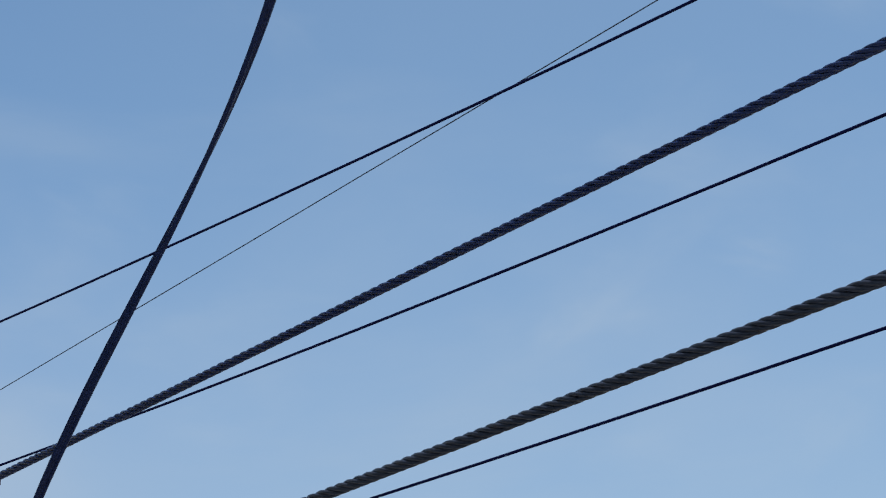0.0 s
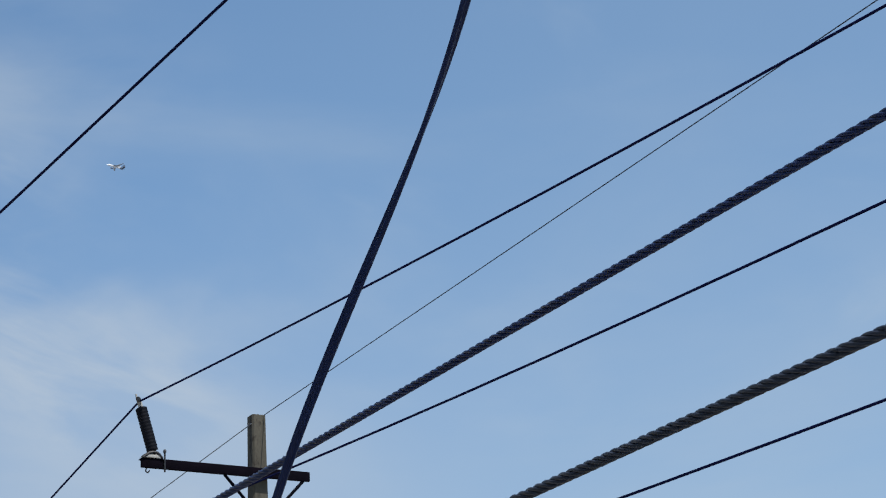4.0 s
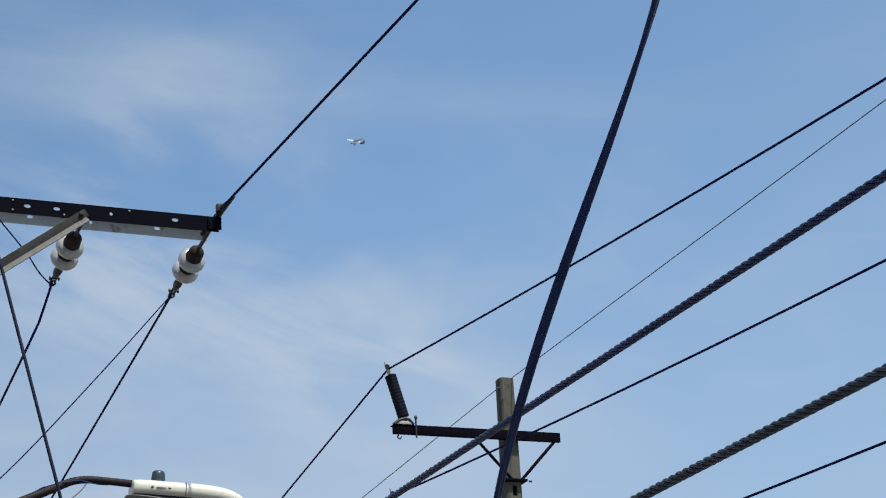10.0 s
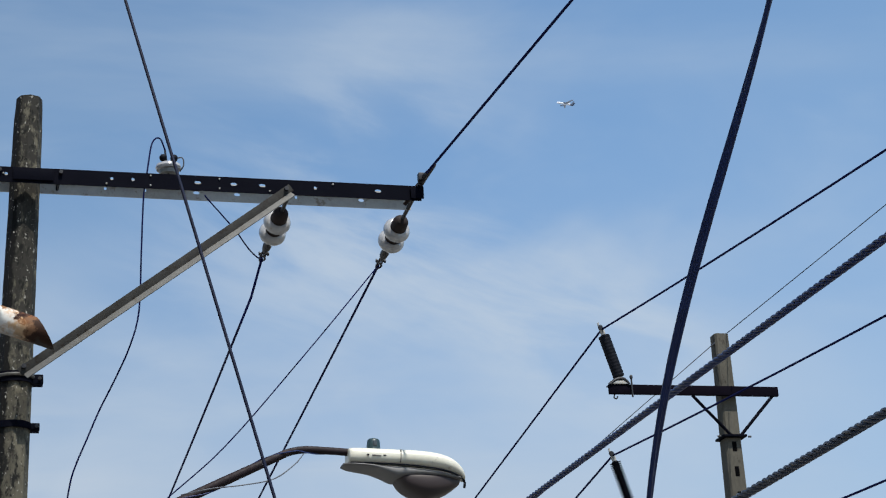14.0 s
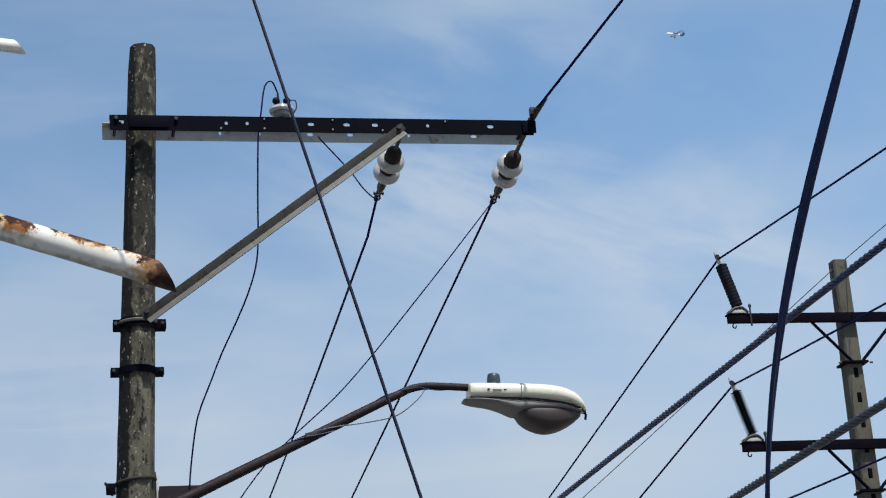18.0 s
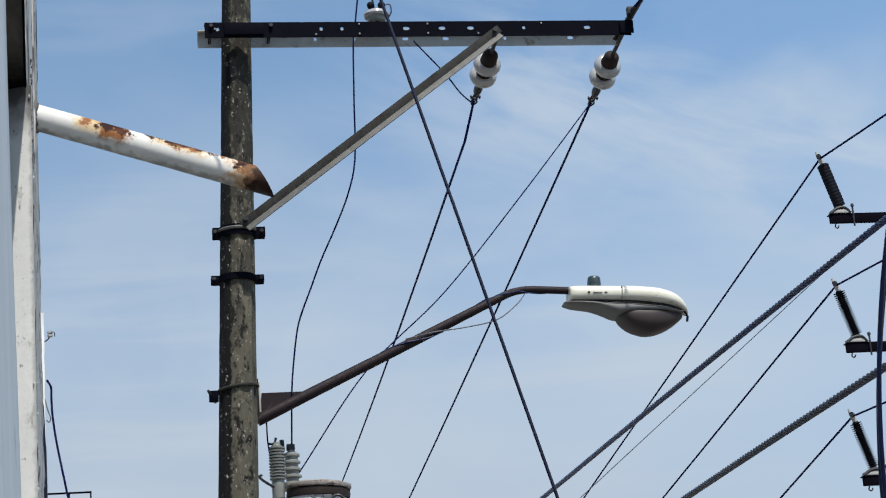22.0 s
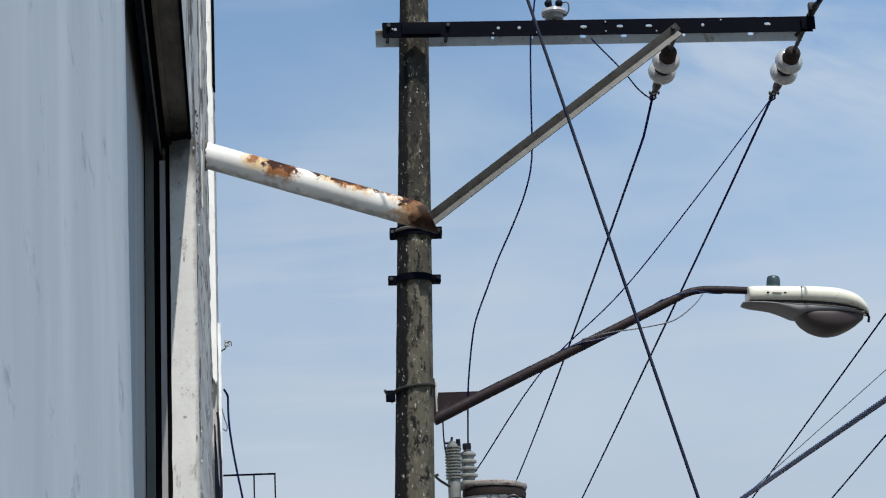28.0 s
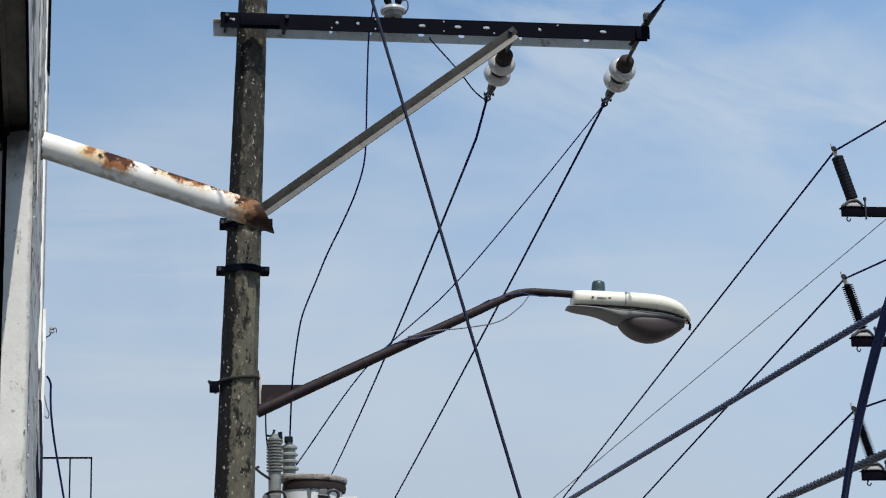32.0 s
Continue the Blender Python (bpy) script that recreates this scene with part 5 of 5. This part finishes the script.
def far_crossarm(z, ribbed):
    arm = thing("crossarm", 7.37, 15.76, z, "dark rust-brown steel crossarm with two struts", "crossarm", "crossarms")
    bm = box(-0.94, 0.93, -0.045, 0.0, -0.05, 0.05, 0.004)
    part("beam", bm, M_RUST_ARM, arm)
    part("upper_flange", box(-0.94, 0.93, 0.001, 0.05, 0.04, 0.05), M_RUST_ARM, arm)
    for x0, x1 in ((-0.03, 0.36), (0.86, 0.47)):
        part("strut", tube([(x0, -0.02, -0.05), (x1, -0.01, -0.47)], 0.017, 8), M_DARK_STEEL, arm)
    part("strut_band", box(0.27, 0.53, -0.03, 0.21, -0.485, -0.462, 0.003), M_DARK_STEEL, arm)
    for x in (0.245, 0.555):
        part("band_bolt", tube([(x, 0.0, -0.48), (x - 0.03 if x < 0.4 else x + 0.03, 0.0, -0.48)], 0.011, 8), M_HARDWARE, arm)
    part("u_bolt", tube([(-0.70, -0.06, -0.09), (-0.70, -0.06, 0.12)], 0.010, 8), M_HARDWARE, arm)
    part("u_bolt_head", lathe([(0.016, 0), (0.018, 0.02), (0.010, 0.035)], 10, at=(-0.70, -0.06, 0.11)), M_HARDWARE, arm)
    part("hook", tube(smooth_path([(-0.88, -0.02, -0.05), (-0.89, -0.02, -0.085), (-0.865, -0.02, -0.10), (-0.85, -0.02, -0.075)]), 0.007, 6), M_HARDWARE, arm)
    post = thing("post_insulator", 6.57, 15.76, z + 0.05, "slanting black polymer post insulator on a crossarm's end", "insulator", "post insulators")
    foot, top = Vector((0.0, 0.0, 0.055)), Vector((-0.155, 0.0, 0.60))
    d = (top - foot).normalized()
    part("base", box(-0.12, 0.06, -0.06, 0.05, 0.0, 0.035, 0.008), M_GALV, post)
    part("saddle", tube(smooth_path([(-0.13, -0.05, 0.0), (-0.06, -0.055, 0.05), (0.02, -0.055, 0.055), (0.08, -0.05, 0.0)]), 0.016, 8), M_HARDWARE, post)
    part("foot_cap", lathe([(0.03, -0.04), (0.036, -0.01), (0.03, 0.03)], 14, axis=d, at=foot), M_GALV, post)
    length = (top - foot).length - 0.10
    prof, n = [(0.03, 0.03)], (22 if ribbed else 13)
    for k in range(n):
        h = 0.03 + length * (k + 0.2) / n
        w = 0.060 if ribbed else 0.061
        low = 0.032 if ribbed else 0.0585
        prof += [(low, h), (w, h + length / n * 0.30), (w, h + length / n * 0.45), (low, h + length / n * 0.7)]
    part("polymer_body", lathe(prof + [(0.028, length + 0.04)], 16, axis=d, at=foot), M_POLYMER, post)
    part("head_fitting", lathe([(0.022, length + 0.03), (0.026, length + 0.07), (0.018, length + 0.12)], 12, axis=d, at=foot), M_GALV, post)
    part("line_clamp", tube([top + Vector((-0.03, -0.05, 0.01)), top + Vector((0.02, 0.05, 0.02))], 0.026, 8), M_HARDWARE, post)
    part("clamp_bolt", tube([top + Vector((-0.02, 0, 0.0)), top + Vector((-0.035, 0, 0.075))], 0.010, 6), M_GALV, post)
    return Vector((6.57, 15.76, z + 0.05)) + top


ends = [far_crossarm(10.045, False), far_crossarm(8.70, True), far_crossarm(7.36, True)]


# ---- overhead lines ----
def line(name, points, radius, mat, label, category="power line", group="overhead lines", seg=8):
    ob = thing(name, *points[0], label, category, group)
    o = Vector(points[0])
    part("conductor", tube([Vector(p) - o for p in points], radius, seg), mat, ob)
    return ob


NEAR = ((9.312, -12.0, 10.664, 0.349), (8.920, -12.0, 9.418, 0.383), (8.772, -12.0, 8.191, 0.309))
FAR = ((5.24, 38.0, 6.82, 0.0), (5.25, 38.0, 5.66, 0.0), (5.30, 38.0, 3.75, 0.0))
for e, n, f_ in zip(ends, NEAR, FAR):
    line("power_line", span(e, n[:3], n[3]), 0.0105, M_WIRE, "dark covered conductor over the street")
    line("power_line", span(e, f_[:3], f_[3], 40), 0.0105, M_WIRE, "dark covered conductor running down the street")
top_b = Vector((7.826, 15.80, 10.70))
line("guard_wire", span(top_b, (9.597, -12.0, 11.904)), 0.0046, M_GUARD, "very thin steel guard wire", "wire")
line("guard_wire", span((7.69, 15.82, 10.60), (-1.61, 25.47, 3.0)), 0.0048, M_LIGHT_WIRE, "very thin pale steel guard wire", "wire")
start = Vector((2.172, 6.78, 8.613))
line("power_line", span(start, (5.345, -10.0, 10.963)), 0.0075, M_WIRE, "dark bare conductor from the crossarm's tip")
line("power_line", span(clamp_1, (1.398, 59.57, 4.096), 0.49, 40), 0.0075, M_WIRE, "dark bare conductor from a suspension insulator")
bend = Vector((1.277, 7.85, 8.05))
line("power_line", [clamp_2, clamp_2.lerp(bend, 0.6) + Vector((0.012, 0, 0.0))] + span(bend, (2.896, 59.75, 11.04), 0.92, 40), 0.0075, M_WIRE, "dark bare conductor with a kink below its clamp")

tap = thing("tap_wire", *clamp_1, "thin wire from the clamp to the transformer bushing", "wire", "tap wires")
part("conductor", tube(smooth_path([Vector(p) - clamp_1 for p in (tuple(clamp_1), (1.581, 7.45, 7.75), (1.086, 7.4, 7.175), (0.617, 7.37, 6.735), (0.218, 7.34, 6.185))]), 0.0042, 6), M_WIRE, tap)
tap = thing("tap_wire", 0.735, 7.0, 8.74, "thin drop wire looping from the pin insulator to the transformer", "wire", "tap wires")
pts = ((0.735, 6.99, 8.76), (0.70, 6.97, 8.83), (0.655, 6.95, 8.79), (0.625, 6.93, 8.62), (0.603, 6.93, 8.467), (0.590, 6.95, 8.15), (0.581, 7.0, 7.829), (0.535, 7.02, 7.64), (0.459, 7.05, 7.462), (0.375, 7.08, 7.29), (0.31, 7.1, 7.133), (0.255, 7.12, 7.0), (0.227, 7.15, 6.898), (0.20, 7.2, 6.70), (0.188, 7.22, 6.55), (0.185, 7.33, 6.33))
part("conductor", tube(smooth_path([Vector(p) - Vector((0.735, 7.0, 8.74)) for p in pts], 4), 0.0046, 6), M_WIRE, tap)
tap = thing("tap_wire", 0.97, 7.16, 8.55, "short jumper wire between crossarm and clamp", "wire", "tap wires")
part("conductor", tube(smooth_path([Vector(p) - Vector((0.97, 7.16, 8.55)) for p in ((0.97, 7.12, 8.56), (0.986, 7.1, 8.525), (1.145, 7.2, 8.393), (1.25, 7.38, 8.352), (1.345, 7.6, 8.375), tuple(clamp_2))]), 0.0046, 6), M_WIRE, tap)
tap = thing("tap_wire", 0.02, 7.24, 6.45, "thin lead from the lamp bracket to the arrester", "wire", "tap wires")
part("conductor", tube(smooth_path([Vector(p) - Vector((0.02, 7.24, 6.45)) for p in ((0.05, 7.24, 6.46), (0.052, 7.25, 6.35), (0.065, 7.27, 6.26), (0.10, 7.28, 6.20))]), 0.004, 6), M_WIRE, tap)


# ---- near service cables ----
def twisted_cable(points, strand, lay, count, label, mat=M_CABLE_WORN, step=None, phase=0.0):
    """Strands wound round a path, one part each."""
    ob = thing("service_cable", *points[0], label, "cable", "service cables")
    o = Vector(points[0])
    pts = [Vector(p) for p in points]
    acc = [0.0]
    for a, b in zip(pts, pts[1:]):
        acc.append(acc[-1] + (b - a).length)
    total, step = acc[-1], step or abs(lay) / 12
    n = int(total / step)
    off = strand * (1.0 if count == 2 else 1.72)
    for s in range(count):
        path, j = [], 0
        for i in range(n + 1):
            u = min(i * step, total - 1e-6)
            while acc[j + 1] < u:
                j += 1
            k = (u - acc[j]) / (acc[j + 1] - acc[j])
            p = pts[j].lerp(pts[j + 1], k)
            d = (pts[j + 1] - pts[j]).normalized()
            side = d.cross(Vector((0, 0, 1))).normalized()
            up = side.cross(d)
            a = 2 * math.pi * (u / lay + s / count) + phase
            path.append(p - o + off * (math.cos(a) * side + math.sin(a) * up))
        part("strand", tube(path, strand, 9), mat, ob)
    part("core", tube([p - o for p in pts], strand * (0.9 if count == 2 else 1.75), 10), mat, ob)
    return ob


def sweep(y_centre, xs, zs, y0, y1, steps=40):
    """A hanging cable as two polynomials over its run along the street."""
    out = []
    for k in range(steps + 1):
        y = y0 + (y1 - y0) * k / steps
        u = y - y_centre
        out.append(Vector((sum(c * u ** n for n, c in enumerate(xs)), y, sum(c * u ** n for n, c in enumerate(zs)))))
    return out


upper = sweep(0.0, (0.99665, -0.06595, 0.00945), (5.47459, -0.02047, 0.00485), -2.6, 3.6)
upper = [upper[0] + (upper[0] - upper[1]) * 30] + upper + [Vector(p) for p in ((0.88, 4.6, 5.48), (0.70, 5.7, 5.42), (0.35, 6.5, 5.30), (-0.08, 6.93, 5.2))]
twisted_cable(upper, 0.0032, -0.114, 5, "twisted black service cable over the street")
lower = sweep(0.0, (0.96737, -0.04055, 0.01039), (5.15451, -0.0092, 0.00298), -2.7, 2.6)
lower = [lower[0] + (lower[0] - lower[1]) * 30] + lower + [Vector(p) for p in ((0.90, 4.0, 5.15), (0.72, 5.5, 5.14), (0.40, 6.4, 5.14), (-0.06, 6.93, 5.15))]
twisted_cable(lower, 0.0036, -0.122, 5, "twisted weathered grey service cable over the street", M_CABLE_GREY)
drop = sweep(-2.2, (0.07604, 0.22591, -0.59781, 0.53836), (5.21115, -0.62064, 0.10789, -0.39823), -2.42, -1.30, 36)
drop = [Vector(p) for p in ((0.25, -9.0, 7.6), (0.10, -5.5, 6.6), (-0.06, -3.6, 5.95), (-0.08, -2.95, 5.66), (-0.045, -2.62, 5.49))] + drop + [Vector(p) for p in ((0.24, -1.0, 4.25), (0.24, 0.3, 4.0), (0.12, 3.5, 4.0), (-0.1, 6.93, 4.4))]
twisted_cable(smooth_path(drop, 3), 0.0027, 1.3, 2, "smooth dark blue two-core drop cable from the facade", M_DROP, 0.03, 2.8)
V0, V1 = Vector((-0.0719, 1.4051, 6.6443)), Vector((0.2848, 1.2997, 5.2091))
o = V0.lerp(V1, -2.6)
guy = thing("guy_wire", *o, "black guy wire from the facade to the pavement", "wire")
part("strand", tube([V0.lerp(V1, u) - o for u in (-2.6, 0.0, 0.5, 1.0, 4.5)], 0.0044, 10), M_CABLE, guy)

# ---- airliner high in the sky ----
jet = thing("airliner", 1194.0, 3347.0, 1557.0, "white airliner with a dark blue tail, far off", "airplane")
part("fuselage", lathe([(0.05, -19), (1.1, -17.5), (1.9, -14.5), (2.0, -12), (2.0, 8), (1.6, 13), (0.5, 19)], 20, axis=(1, 0, 0)), M_JET_WHITE, jet)
part("tail_cone", lathe([(2.02, 9), (1.62, 13), (0.52, 19.2)], 20, axis=(1, 0, 0)), M_JET_BLUE, jet)
part("wing", prism([(-4, -1.0), (2, -1.0), (9, 0.9), (6.6, 1.0)], 0.5), M_JET_GREY, jet).matrix_local = pose(0, -3, 0.2, 62, 0, 0)
part("wing", prism([(-4, -1.0), (2, -1.0), (9, 0.9), (6.6, 1.0)], 0.5), M_JET_GREY, jet).matrix_local = pose(0, 3, 0.2, -62, 0, 0)
for s in (-1, 1):
    wing = bmesh.new()
    v = [wing.verts.new(p) for p in ((-5, s * 1.5, -0.8), (2, s * 1.5, -0.8), (8.5, s * 16, 0.9), (6.5, s * 16, 0.9), (-5, s * 1.5, -0.4), (2, s * 1.5, -0.4), (8.5, s * 16, 1.1), (6.5, s * 16, 1.1))]
    for q in ((0, 1, 2, 3), (4, 5, 6, 7), (0, 1, 5, 4), (1, 2, 6, 5), (2, 3, 7, 6), (3, 0, 4, 7)):
        wing.faces.new([v[k] for k in q])
    part("wing_panel", wing, M_JET_GREY, jet, smooth=False)
    part("engine", lathe([(0.9, -7.5), (1.15, -6.5), (1.0, -3.5), (0.5, -2.6)], 14, axis=(1, 0, 0), at=(0, s * 5.5, -1.6)), M_JET_BLUE, jet)
    part("tailplane", box(14.5, 18.0, min(s * 0.5, s * 6), max(s * 0.5, s * 6), 0.9, 1.15), M_JET_BLUE, jet)
part("fin", prism([(12, 1.2), (18.5, 1.2), (20.5, 8.4), (18.0, 8.4)], 0.45), M_JET_BLUE, jet)
jet.matrix_world = pose(1194.0, 3347.0, 1557.0, -6, 0, 12)
